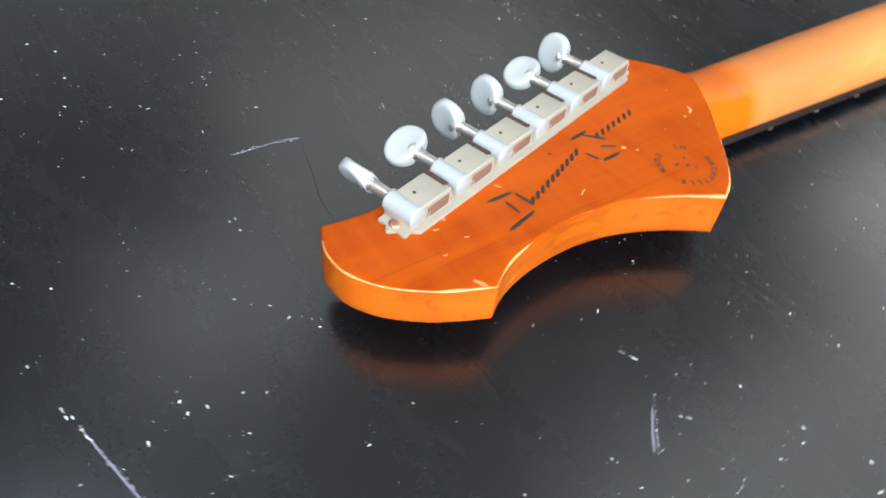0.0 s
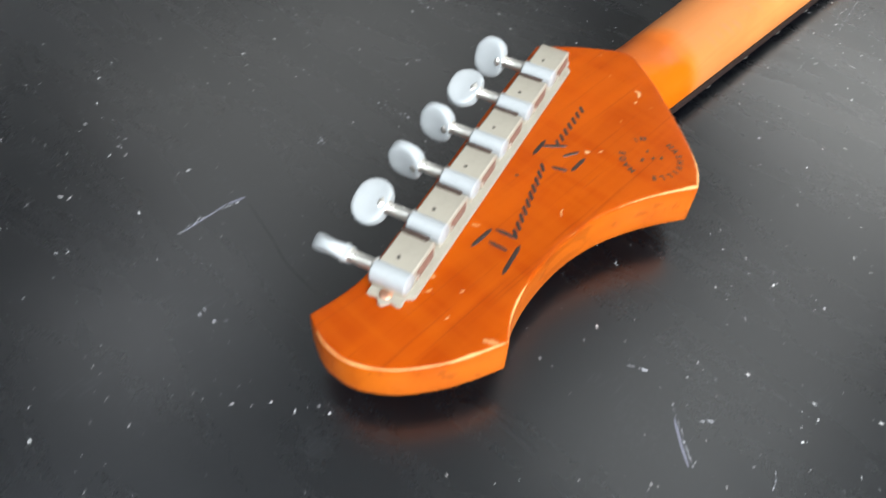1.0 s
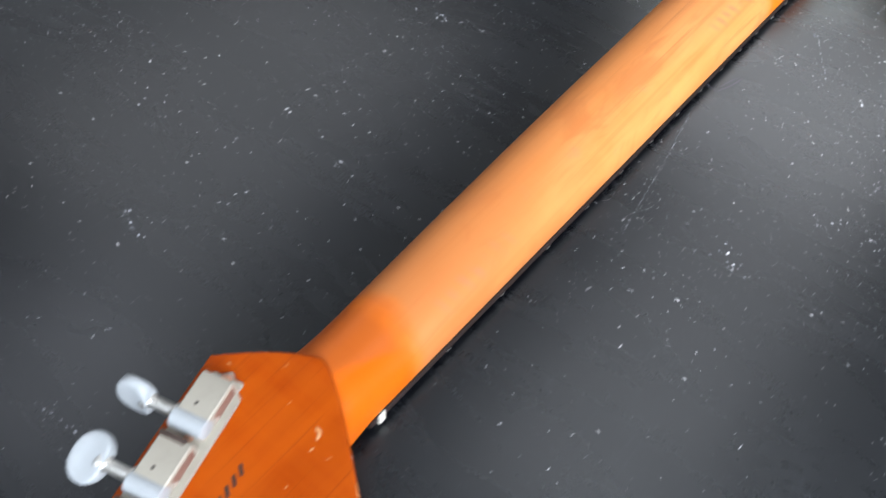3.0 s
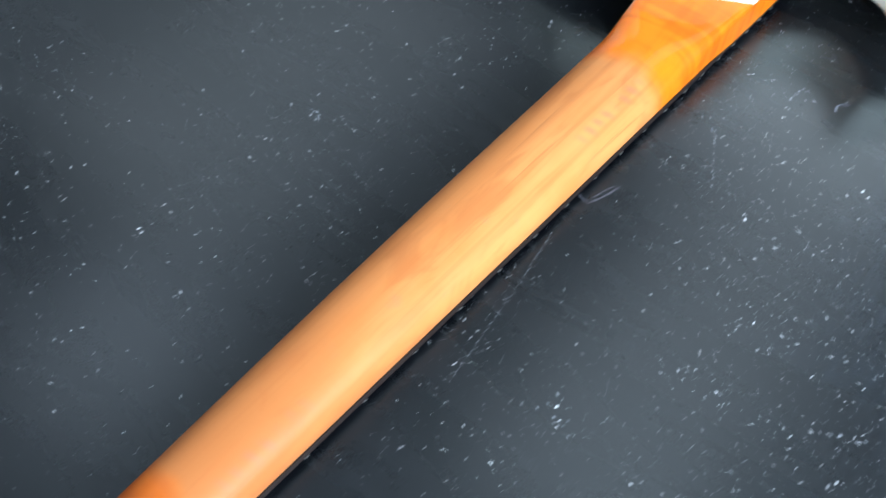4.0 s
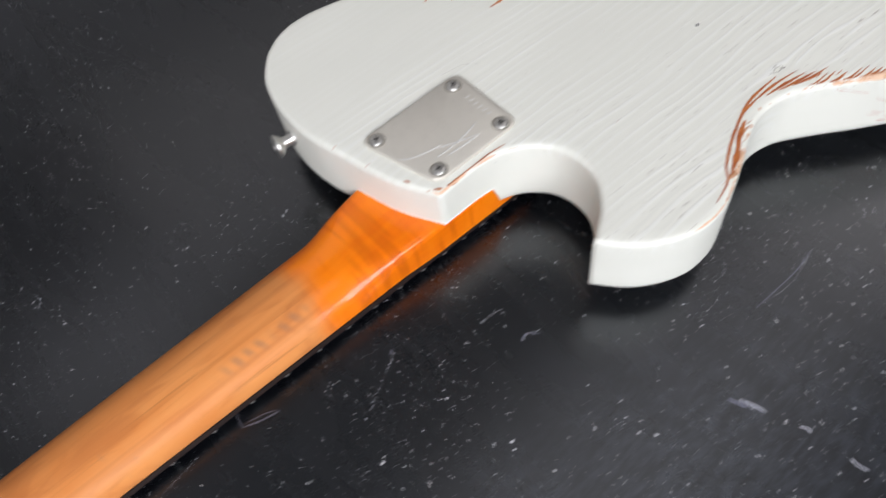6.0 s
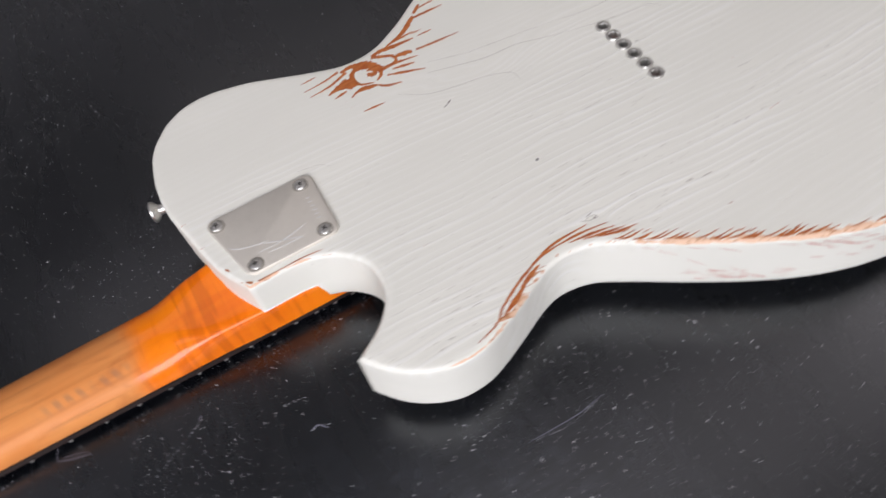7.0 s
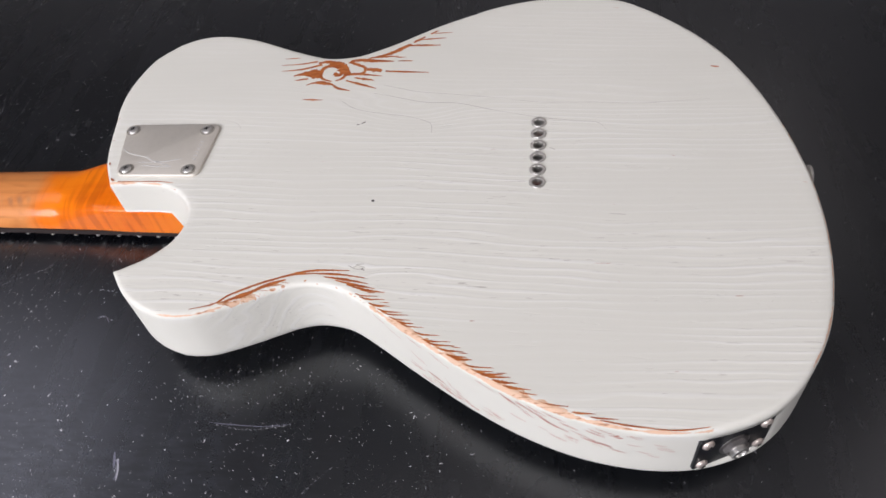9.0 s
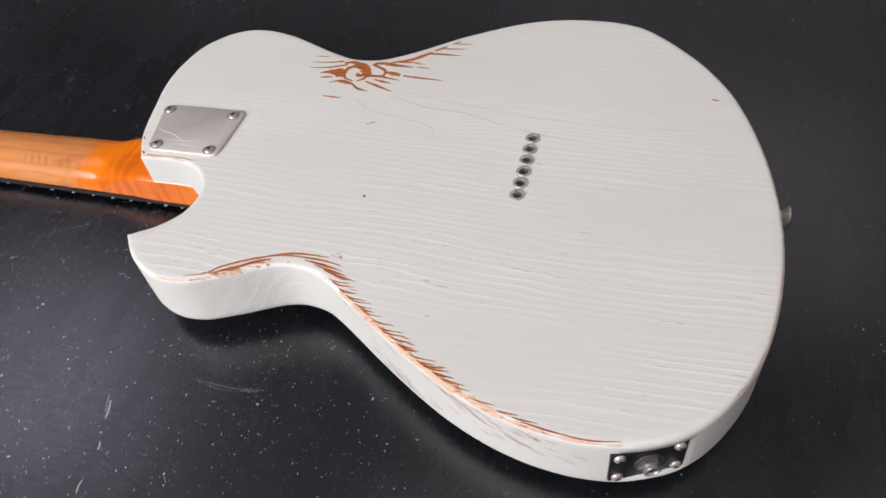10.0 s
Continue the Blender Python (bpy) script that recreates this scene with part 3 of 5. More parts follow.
def body_fields(x, y, edge, depth):
    wear = rub = rim = 0.0
    for rx, ry, reach, strength, width in RUBS:
        along = math.exp(-((x - rx) ** 2 + (y - ry) ** 2) / (2 * (reach + width) ** 2))
        side = math.exp(-max(0.0, depth - 0.0018) / 0.0016)
        wear = max(wear, strength * along * math.exp(-(edge / width) ** 2 * 0.5) * side * (width > 0.0005))
        if depth > 0.0002 or edge < 0.0012:
            fine = 0.0007 if width == 0.0003 else 0.0014
            rim = max(rim, 1.1 * strength * along * math.exp(-((depth - 0.0009) / fine) ** 2) * math.exp(-(edge / (0.7 * fine)) ** 2))
        if depth > 0.0005 or edge < 0.002:
            rub = max(rub, strength * along * math.exp(-abs(depth - 0.0015) / 0.003))
    # the grain runs along the body and swings round two knots
    g = y + 0.006 * math.sin(9 * x + 1.0) + 0.25 * (x - 0.6) * y
    for kx, ky, size in ((0.517, 0.089, 0.016), (0.585, 0.052, 0.020), (0.571, -0.096, 0.006)):
        r = math.hypot((x - kx) * 0.7, y - ky)
        w = math.exp(-(r / size) ** 2)
        g = g * (1 - w) + w * (ky + 0.9 * r)
    wall = 0.8 * smoothstep(0.485, 0.50, x) * smoothstep(0.565, 0.545, x) if y < -0.09 and depth > 0.003 else 0.0
    g += 0.35 * depth * (wall > 0)
    return {"wear": wear, "grain": g, "rub": rub, "rim": rim, "face": max(wall, smoothstep(0.010, 0.003, depth)), "flat": smoothstep(0.0055, 0.0035, depth)}


FERRULES = [(0.667, 0.0268 - 0.01085 * k, 0.0038) for k in range(6)]


def pocket(p):
    """The neck's pocket, open at the body's end: below it there is no wood."""
    return 0.0318 if p.x < 0.4300 and -0.033 < p.y < 0.0262 else 0.0


part("body", slab(body_outline(), BODY_Z0, BODY_Z1, 0.0030, 0.0030, PAINT, "body", body_fields, under=pocket, holes=FERRULES,
                  dent=jack_seat, steps=[JACK_Z + k for k in (-0.0144, -0.0142, 0.0142, 0.0144)]), None, GUITAR,
     "white painted ash body, rubbed to brown wood along its edges", HERE)


def half_width(x):
    return 0.021 + 0.0155 * max(x, 0.0) + 0.001 * smoothstep(-0.004, -0.022, x)


def bass_cut(x):
    """Narrows the bass side towards the nut, to fit its outline in the camera's view."""
    return 0.0006 + 0.0036 * (1.0 - min(max(x, 0.0) / 0.2, 1.0)) ** 1.7


def neck_mesh():
    bm = bmesh.new()
    xs = [-0.030 + 0.004 * k for k in range(int(0.485 / 0.004) + 1)]
    rings = []
    n = 36
    for x in xs:
        heel = smoothstep(0.328, 0.388, x)
        w = half_width(x) - 0.0003 + 0.0012 * smoothstep(0.36, 0.39, x)
        top = 0.0262 + 0.008 * min(max(x, 0), 0.33) + 0.0030 * smoothstep(0.014, -0.012, x)
        top = top * (1 - heel) + 0.0321 * heel
        e = 2.25 + 10.0 * heel ** 1.4
        zb = 0.0105
        ring = []
        for k in range(n + 1):
            a = math.pi * k / n
            c, s = math.cos(a), math.sin(a)
            y = -(w if c > 0 else w - bass_cut(x)) * math.copysign(abs(c) ** (2 / e), c)
            z = zb + (top - zb) * abs(s) ** (2 / e)
            ring.append(bm.verts.new((x, y, z)))
        rings.append(ring)
    for a, b in zip(rings, rings[1:]):
        for k in range(n):
            bm.faces.new((a[k], a[k + 1], b[k + 1], b[k]))
        bm.faces.new((a[n], a[0], b[0], b[n]))
    bm.faces.new(rings[0])
    bm.faces.new(rings[-1][::-1])
    return bm


part("neck", neck_mesh(), MAPLE, GUITAR, "satin maple neck, orange lacquer left at both ends", HERE)

# headstock: a board that rises a little towards the neck
TIP = [(-0.1855, -0.0068), (-0.1890, -0.0150), (-0.1898, -0.0215), (-0.1880, -0.0300), (-0.1811, -0.0395), (-0.1700, -0.0478), (-0.1606, -0.0524), (-0.1510, -0.0562)]
SCOOP = [(-0.1510, -0.0562), (-0.1461, -0.0527), (-0.1391, -0.0492), (-0.1290, -0.0461), (-0.1175, -0.0443), (-0.1068, -0.0438), (-0.0958, -0.0447),
         (-0.0859, -0.0468), (-0.0748, -0.0508), (-0.0648, -0.0557), (-0.0545, -0.0617)]
SHOULDER = [(-0.0545, -0.0617), (-0.0480, -0.0580), (-0.0420, -0.0525), (-0.0345, -0.0435), (-0.0285, -0.0355), (-0.0225, -0.0272), (-0.0167, -0.0191),
            (-0.0105, -0.0086), (-0.0066, 0.0000), (-0.0090, 0.0070), (-0.0165, 0.0175), (-0.0239, 0.0256), (-0.0305, 0.0319)]
TUNER_EDGE = [(-0.0305, 0.0319), (-0.0724, 0.0199), (-0.1184, 0.0058), (-0.1525, -0.0045), (-0.1640, -0.0076), (-0.1743, -0.0080), (-0.1855, -0.0068)]


def rise(x):
    return 0.024 * (x + 0.152)


def head_z(x):
    return 0.0278 + rise(x)


def head_fields(x, y, edge, depth):
    near = math.exp(-(edge / 0.0009) ** 2) * math.exp(-((depth - 0.0004) / 0.0005) ** 2)
    side = 1.0 if (y < -0.012 and x < -0.03) else 0.55
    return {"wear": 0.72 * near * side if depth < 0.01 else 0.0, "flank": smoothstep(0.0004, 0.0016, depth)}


outline = []
for piece in (TIP, SCOOP, SHOULDER, TUNER_EDGE):
    outline += spline(piece, step=0.0016)[:-1]
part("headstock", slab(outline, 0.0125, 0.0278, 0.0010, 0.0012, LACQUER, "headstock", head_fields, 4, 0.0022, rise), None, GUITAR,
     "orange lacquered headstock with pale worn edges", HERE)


# fretboard, nut and frets
def taper(x0, x1, z0, z1, grow=0.0, bevel=0.0):
    bm = bmesh.new()
    v = [bm.verts.new((x, s * (half_width(x) + grow - (bass_cut(x) if s > 0 else 0.0)), z)) for x in (x0, x1) for z in (z0, z1) for s in (-1, 1)]
    for f in ((0, 1, 3, 2), (4, 6, 7, 5), (0, 4, 5, 1), (2, 3, 7, 6), (0, 2, 6, 4), (1, 5, 7, 3)):
        bm.faces.new([v[k] for k in f])
    if bevel:
        bmesh.ops.bevel(bm, geom=list(bm.edges), offset=bevel, segments=2, affect="EDGES")
    return bm


part("fretboard", taper(-0.008, 0.462, 0.0052, 0.0104, 0.0, 0.0006), ROSEWOOD, GUITAR, "dark rosewood fretboard facing the table", HERE)
part("nut", taper(-0.0035, 0.0, 0.0030, 0.0098, 0.0007, 0.0004), BONE, GUITAR, "bone string nut", HERE)
for k in range(1, 22):
    fx = 0.648 * (1 - 2 ** (-k / 12))
    part("fret", taper(fx - 0.0013, fx + 0.0013, 0.0040, 0.0060, 0.0003, 0.0005), NICKEL, GUITAR, m=HERE)
part("bridge", box_mesh((0.635, -0.042, 0.0), (0.705, 0.042, BODY_Z0 + 0.0002), 0.001), NICKEL, GUITAR, "string-through bridge the body rests on", HERE)


# neck plate
def plate_from(corners, radius, z0, z1, bevel, mat, name):
    pts = []
    n = len(corners)
    for k in range(n):
        p, a, b = Vector(corners[k]), Vector(corners[k - 1]), Vector(corners[(k + 1) % n])
        da, db = (a - p).normalized(), (b - p).normalized()
        for j in range(7):
            t = j / 6
            pts.append((p + da * radius) * (1 - t) ** 2 + p * 2 * t * (1 - t) + (p + db * radius) * t * t)
    bm = bmesh.new()
    rings = []
    cx = sum(p.x for p in pts) / len(pts)
    cy = sum(p.y for p in pts) / len(pts)
    for inset, z in ((0.0, z0), (0.0, z1 - bevel), (bevel * 0.35, z1 - bevel * 0.35), (bevel, z1)):
        ring = []
        for p in pts:
            d = Vector((cx - p.x, cy - p.y)).normalized()
            ring.append(bm.verts.new((p.x + d.x * inset * 1.3, p.y + d.y * inset * 1.3, z)))
        rings.append(ring)
    for a, b in zip(rings, rings[1:]):
        for k in range(len(a)):
            bm.faces.new((a[k], a[(k + 1) % len(a)], b[(k + 1) % len(a)], b[k]))
    bm.faces.new(rings[0][::-1])
    bm.faces.new(rings[-1])
    return mesh_of(name, bm, mat)


def ribbon(points, width, z, thick=0.00018, taper_ends=True):
    """A flat stroke along points (x, y); z is a height or a function of x."""
    P = spline(points, step=0.0006)
    bm = bmesh.new()
    rows = []
    for k, p in enumerate(P):
        d = (P[min(k + 1, len(P) - 1)] - P[max(k - 1, 0)]).normalized()
        q = Vector((-d.y, d.x))
        f = k / (len(P) - 1)
        w = width * (0.35 + 0.65 * min(1, 6 * f, 6 * (1 - f))) / 2 if taper_ends else width / 2
        h = z(p.x) if callable(z) else z
        rows.append([bm.verts.new((p.x + q.x * s * w, p.y + q.y * s * w, hh)) for s, hh in ((-1, h - 0.0001), (1, h - 0.0001), (0.7, h + thick), (-0.7, h + thick))])
    for a, b in zip(rows, rows[1:]):
        for k in range(4):
            bm.faces.new((a[k], a[(k + 1) % 4], b[(k + 1) % 4], b[k]))
    bm.faces.new(rows[0])
    bm.faces.new(rows[-1][::-1])
    return bm


def screw_mesh(r, h, name, mat):
    """An oval cross-head screw."""
    bm = bmesh.new()
    add_lathe(bm, [(r, 0), (r, h * 0.25), (r * 0.9, h * 0.6), (r * 0.62, h * 0.9), (r * 0.3, h)], None, 20)
    return mesh_of(name, bm, mat)


def cross_mesh(r, name):
    bm = bmesh.new()
    add_box(bm, (-r, -r * 0.22, 0), (r, r * 0.22, 0.0002))
    add_box(bm, (-r * 0.22, -r, 0.00001), (r * 0.22, r, 0.00021))
    return mesh_of(name, bm, DARK, False)


PLATE = part("neck_plate", plate_from([(0.3858, 0.0268), (0.3970, -0.0232), (0.4532, -0.0232), (0.4542, 0.0270)], 0.0065, BODY_Z1 - 0.0002, BODY_Z1 + 0.0019, 0.0008, PLATED, "neck_plate"),
             None, GUITAR, "satin nickel neck plate with one slanted end", HERE)
SCREW, CROSS = screw_mesh(0.0039, 0.0015, "screw", NICKEL), cross_mesh(0.0016, "cross_slot")
CUP = mesh_of("screw_cup", lathe_mesh([(0.0049, 0), (0.0049, 0.0002), (0.0044, 0.00035), (0.0040, 0.0001)], 22), SATIN)
for sx, sy, turn in ((0.4459, 0.0203, 20), (0.4453, -0.0180, 50), (0.4028, -0.0178, 5), (0.3925, 0.0205, 70)):
    part("screw_cup", CUP, None, PLATE, m=Matrix.Translation((sx, sy, BODY_Z1 + 0.0018)))
    s = part("screw", SCREW, None, PLATE, "cross-head screw", pose(sx, sy, BODY_Z1 + 0.0020, 0, 0, turn))
    part("cross_slot", CROSS, None, PLATE, m=pose(sx, sy, BODY_Z1 + 0.00342, 0, 0, turn))
for stroke in ([(0.3928, 0.0022), (0.3978, -0.0019), (0.4077, -0.0052), (0.4148, -0.0062)], [(0.4067, -0.0111), (0.4167, -0.0112), (0.4273, -0.0102), (0.4377, -0.0076)],
               [(0.4113, -0.0066), (0.4223, -0.0112), (0.4327, -0.0150)], [(0.4121, -0.0142), (0.4229, -0.0149), (0.4329, -0.0154)]):
    part("engraved_stroke", ribbon(stroke, 0.0009, BODY_Z1 + 0.0019, 0.0001), ENGRAVED, PLATE)
for k in range(6):
    part("number_bar", ribbon([(0.4448, 0.0092 - 0.0034 * k), (0.4472, 0.0085 - 0.0034 * k)], 0.0009, BODY_Z1 + 0.0019, 0.0001, False), ENGRAVED, PLATE)

# string ferrules
FERRULE = mesh_of("string_ferrule", lathe_mesh([(0.0033, -0.0075), (0.0033, -0.0008), (0.0050, -0.0006), (0.0050, 0.0003), (0.0046, 0.0009), (0.0038, 0.0011), (0.0031, 0.0009), (0.0028, 0.0003), (0.0026, -0.0010), (0.0026, -0.0075)], 28), NICKEL)
HOLE = mesh_of("hole", lathe_mesh([(0.00262, 0), (0.0026, 0.0002)], 20), DARK)
RUSTY = mesh_of("hole", lathe_mesh([(0.00262, 0), (0.0026, 0.0002)], 20), RED_HOLE)
for k, (fx, fy, _) in enumerate(FERRULES):
    f = part("string_ferrule", FERRULE, None, GUITAR, "nickel string ferrule", HERE @ Matrix.Translation((fx, fy, BODY_Z1)))
    part("hole", RUSTY if k in (1, 5) else HOLE, None, f, m=Matrix.Translation((0, 0, -0.0040)))

# where the paint has split from the wood along the grain
BARE = make_bare()


MM = 0.001
MARKS = HERE @ Matrix.Translation((0.66, -0.34, 0.0)) @ Matrix.Diagonal((0.9945, 0.9945, 1.0, 1.0)) @ Matrix.Translation((-0.66, 0.34, 0.0))


def sliver(points, widths, level, at):
    """One ragged, flat stroke of bare wood; widths are spaced evenly along it."""
    P = spline(points, step=0.0007)
    rng = random.Random(int(1e6 * abs(points[0][0])) + level)
    verts, faces = [], []
    for k, p in enumerate(P):
        f = k / (len(P) - 1) * (len(widths) - 1)
        a = min(int(f), len(widths) - 2)
        w = 0.5 * (widths[a] + (widths[a + 1] - widths[a]) * (f - a))
        d = (P[min(k + 1, len(P) - 1)] - P[max(k - 1, 0)]).normalized()
        for side in (-1, 1):
            r = w * rng.uniform(0.72, 1.28) * side
            verts.append((p.x - d.y * r, p.y + d.x * r, BODY_Z1 + 0.00005 + 0.000004 * level))
        if k:
            faces.append((2 * k - 2, 2 * k, 2 * k + 1, 2 * k - 1))
    me = bpy.data.meshes.new("bare_wood")
    me.from_pydata(verts, [], faces)
    me.materials.append(BARE)
    part("bare_wood", me, None, GUITAR, "orange-brown bare wood where paint has flaked off", at)


KNOT = [([(0.4905, 0.0835), (0.4963, 0.0853), (0.5019, 0.0858), (0.5073, 0.0853), (0.5114, 0.0850)], (1.0, 2.4, 5.0, 8.6, 7.0)),
        ([(0.4798, 0.0894), (0.4951, 0.0912), (0.5088, 0.0965)], (0.5, 1.3, 1.8)), ([(0.4780, 0.0964), (0.4922, 0.0975), (0.5045, 0.1001)], (0.4, 1.0, 1.5)),
        ([(0.4789, 0.1045), (0.4903, 0.1052)], (0.3, 0.9, 0.4)), ([(0.5023, 0.0721), (0.5066, 0.0745), (0.5135, 0.0747), (0.5209, 0.0727)], (0.8, 1.6, 3.6, 1.4)),
        ([(0.5209, 0.0727), (0.5266, 0.0679), (0.5353, 0.0653)], (1.0, 1.8, 0.6)), ([(0.4926, 0.0779), (0.5019, 0.0798)], (0.5, 1.5, 1.2)),
        ([(0.5202, 0.0760), (0.5125, 0.0795), (0.5103, 0.0851), (0.5113, 0.0918), (0.5159, 0.0946), (0.5231, 0.0926), (0.5284, 0.0868), (0.5276, 0.0801), (0.5228, 0.0766)],
         (0.8, 1.4, 1.8, 2.6, 3.0, 3.2, 3.0, 2.0, 1.0)),
        ([(0.5056, 0.0982), (0.5132, 0.0993), (0.5253, 0.0959)], (1.6, 3.2, 3.4)), ([(0.5196, 0.0850), (0.5236, 0.0836), (0.5257, 0.0853), (0.5242, 0.0885), (0.5212, 0.0890)], (2.6, 3.0, 2.4, 1.8, 1.2)),
        ([(0.5253, 0.0959), (0.5296, 0.0878), (0.5320, 0.0842), (0.5412, 0.0853), (0.5415, 0.0915), (0.5352, 0.0955), (0.5292, 0.0992)], (2.8, 3.0, 2.2, 1.8, 1.8, 2.4, 2.4)),
        ([(0.5432, 0.0896), (0.5489, 0.0890), (0.5547, 0.0873)], (2.0, 3.8, 2.0)), ([(0.5575, 0.0870), (0.5699, 0.0859), (0.5890, 0.0846)], (1.4, 1.5, 0.4)),
        ([(0.5278, 0.0830), (0.5372, 0.0843), (0.5556, 0.0813)], (2.2, 1.8, 0.6)), ([(0.5304, 0.0768), (0.5422, 0.0721), (0.5539, 0.0672)], (1.0, 1.9, 0.6)),
        ([(0.5360, 0.0799), (0.5439, 0.0781), (0.5509, 0.0766)], (0.8, 2.0, 0.6)), ([(0.5299, 0.1000), (0.5380, 0.1008), (0.5458, 0.0991), (0.5616, 0.0962)], (1.6, 3.0, 2.4, 0.8)),
        ([(0.5650, 0.0961), (0.5755, 0.0948)], (0.6, 1.1, 0.4)), ([(0.5429, 0.1022), (0.5552, 0.1050), (0.5619, 0.1085), (0.5719, 0.1158)], (1.0, 2.0, 3.0, 1.8)),
        ([(0.5444, 0.1030), (0.5646, 0.1022)], (1.2, 1.6, 0.6)), ([(0.5687, 0.1145), (0.5942, 0.1113)], (1.4, 1.8, 0.5)),
        ([(0.5735, 0.1178), (0.5815, 0.1238)], (1.6, 2.2, 1.0)), ([(0.5774, 0.1206), (0.5973, 0.1203)], (1.0, 1.2, 0.4)),
        ([(0.5033, 0.0560), (0.5102, 0.0556), (0.5178, 0.0551)], (0.5, 1.3, 0.5)), ([(0.5620, 0.1010), (0.5700, 0.1000)], (0.5, 1.0, 0.3)),
        ([(0.5850, 0.1265), (0.5905, 0.1305)], (0.8, 1.4, 0.6)), ([(0.5880, 0.1270), (0.6010, 0.1272)], (0.6, 0.9, 0.3)),
        ([(0.7800, 0.0858), (0.7825, 0.0850), (0.7852, 0.0846)], (0.8, 1.2, 0.5))]
WAIST = [([(0.4810, -0.1245), (0.4940, -0.1205), (0.5010, -0.1142)], (0.3, 0.9, 1.2)), ([(0.5010, -0.1142), (0.5147, -0.1066), (0.5269, -0.1014)], (1.2, 1.5, 1.4)),
         ([(0.5269, -0.1012), (0.5439, -0.0960), (0.5657, -0.0953)], (1.4, 1.6, 0.5)), ([(0.4990, -0.1190), (0.5087, -0.1142), (0.5190, -0.1083)], (0.6, 3.0, 1.2)),
         ([(0.5130, -0.1112), (0.5215, -0.1066), (0.5308, -0.1026)], (0.8, 2.7, 0.9)), ([(0.5290, -0.1000), (0.5380, -0.0985), (0.5480, -0.0978)], (0.4, 1.2, 0.4)),
         ([(0.5420, -0.0978), (0.5600, -0.0982), (0.5752, -0.1002)], (0.6, 1.5, 0.4)), ([(0.5520, -0.1000), (0.5640, -0.1016), (0.5777, -0.1042)], (0.6, 1.8, 0.4)),
         ([(0.5590, -0.1022), (0.5700, -0.1050), (0.5820, -0.1075)], (0.6, 1.7, 0.4)), ([(0.5660, -0.1050), (0.5760, -0.1082), (0.5880, -0.1100)], (0.8, 1.7, 0.3)),
         ([(0.6990, -0.1793), (0.7110, -0.1812), (0.7225, -0.1822)], (0.5, 1.1, 0.5)), ([(0.7225, -0.1824), (0.7340, -0.1824), (0.7471, -0.1800)], (0.6, 0.8, 0.3))]


def teeth():
    """Saw-toothed slivers along the lower edge, each running out along the grain."""
    rng = random.Random(12)
    rim = sorted((p for p in body_outline() if p.y < -0.09 and 0.55 < p.x < 0.755), key=lambda p: p.x)
    out, x = [], 0.572
    while x < 0.700:
        p = min(rim, key=lambda q: abs(q.x - x))
        q = min(rim, key=lambda r: abs(r.x - x - 0.006))
        few = smoothstep(0.640, 0.665, x)
        inset = rng.uniform(2.1, 3.3) * MM
        long = rng.uniform(8.5, 15.5) * MM * (1 - 0.15 * few)
        slope = rng.uniform(-0.07, 0.05) - 0.05 * few
        thick = rng.uniform(0.65, 1.35) * (1 - 0.30 * few)
        a = Vector((p.x, p.y + inset))
        b = a + Vector((0.35 * long, 0.35 * long * (0.5 * slope + 0.5 * (q.y - p.y) / max(q.x - p.x, 1e-4))))
        c = Vector((a.x + long, b.y + 0.65 * long * slope))
        out.append(([(a.x, a.y), (b.x, b.y), (c.x, c.y)], (0.5 * thick, 1.25 * thick, 0.9 * thick, 0.25)))
        if rng.random() < 0.30 * (1 - few):
            out.append(([(b.x + 0.002, b.y + 0.0022), (b.x + 0.007, b.y + 0.0022 + 0.005 * slope)], (0.2, 0.6, 0.2)))
        x += rng.uniform(3.0, 5.4) * MM * (1 + 1.3 * few)
    return out


CUT = [([(0.3985, -0.0258), (0.4120, -0.0257), (0.4270, -0.0256), (0.4370, -0.0268)], (0.9, 0.5, 0.8, 0.3)), ([(0.3920, -0.0225), (0.3955, -0.0250)], (0.5, 1.8, 1.2)),
       ([(0.3852, -0.0075), (0.3866, -0.0105)], (0.6, 1.3, 0.5))]
for k, (pts, widths) in enumerate(KNOT + WAIST + CUT):
    pts = [(x, y + 0.11 * min(max(x - 0.540, 0.0), 0.055)) if 0.09 < y < 0.14 else (x, y) for x, y in pts]
    sliver(pts, [w * MM * (1.3 if k < len(KNOT) else 1.0) for w in widths], k, MARKS)
for k, (pts, widths) in enumerate(teeth()):
    sliver(pts, [w * MM for w in widths], k, HERE)

# thin reddish splits down the treble flank: start and end as (x, depth below the back)
SPLIT = make_plain("reddish_split", (0.46, 0.12, 0.085), (0.62, 0.27, 0.21), 0.6, 700)


def flank_split(start, end, width):
    rim = sorted((p for p in body_outline() if p.y < -0.09 and 0.55 < p.x < 0.755), key=lambda p: p.x)
    xs, ys = np.array([p.x for p in rim]), np.array([p.y for p in rim])
    rng = random.Random(int(1e6 * start[0]))
    verts, faces = [], []
    n = max(4, int(abs(end[0] - start[0]) / 0.0008))
    for k in range(n + 1):
        f = k / n
        x = start[0] + (end[0] - start[0]) * f
        deep = max(start[1] + (end[1] - start[1]) * (f + 0.06 * math.sin(5 * f)), 0.0032)
        w = width * (0.15 + 0.85 * math.sin(math.pi * f) ** 0.6) * rng.uniform(0.5, 1.2) / 2
        y = float(np.interp(x, xs, ys))
        for side in (-1, 1):
            verts.append((x - 0.00003, y - 0.00012, BODY_Z1 - deep + side * w))
        if k:
            faces.append((2 * k - 2, 2 * k, 2 * k + 1, 2 * k - 1))
    me = bpy.data.meshes.new("paint_split")
    me.from_pydata(verts, [], faces)
    me.materials.append(SPLIT)
    part("paint_split", me, None, GUITAR, "thin reddish split in the white paint", HERE)


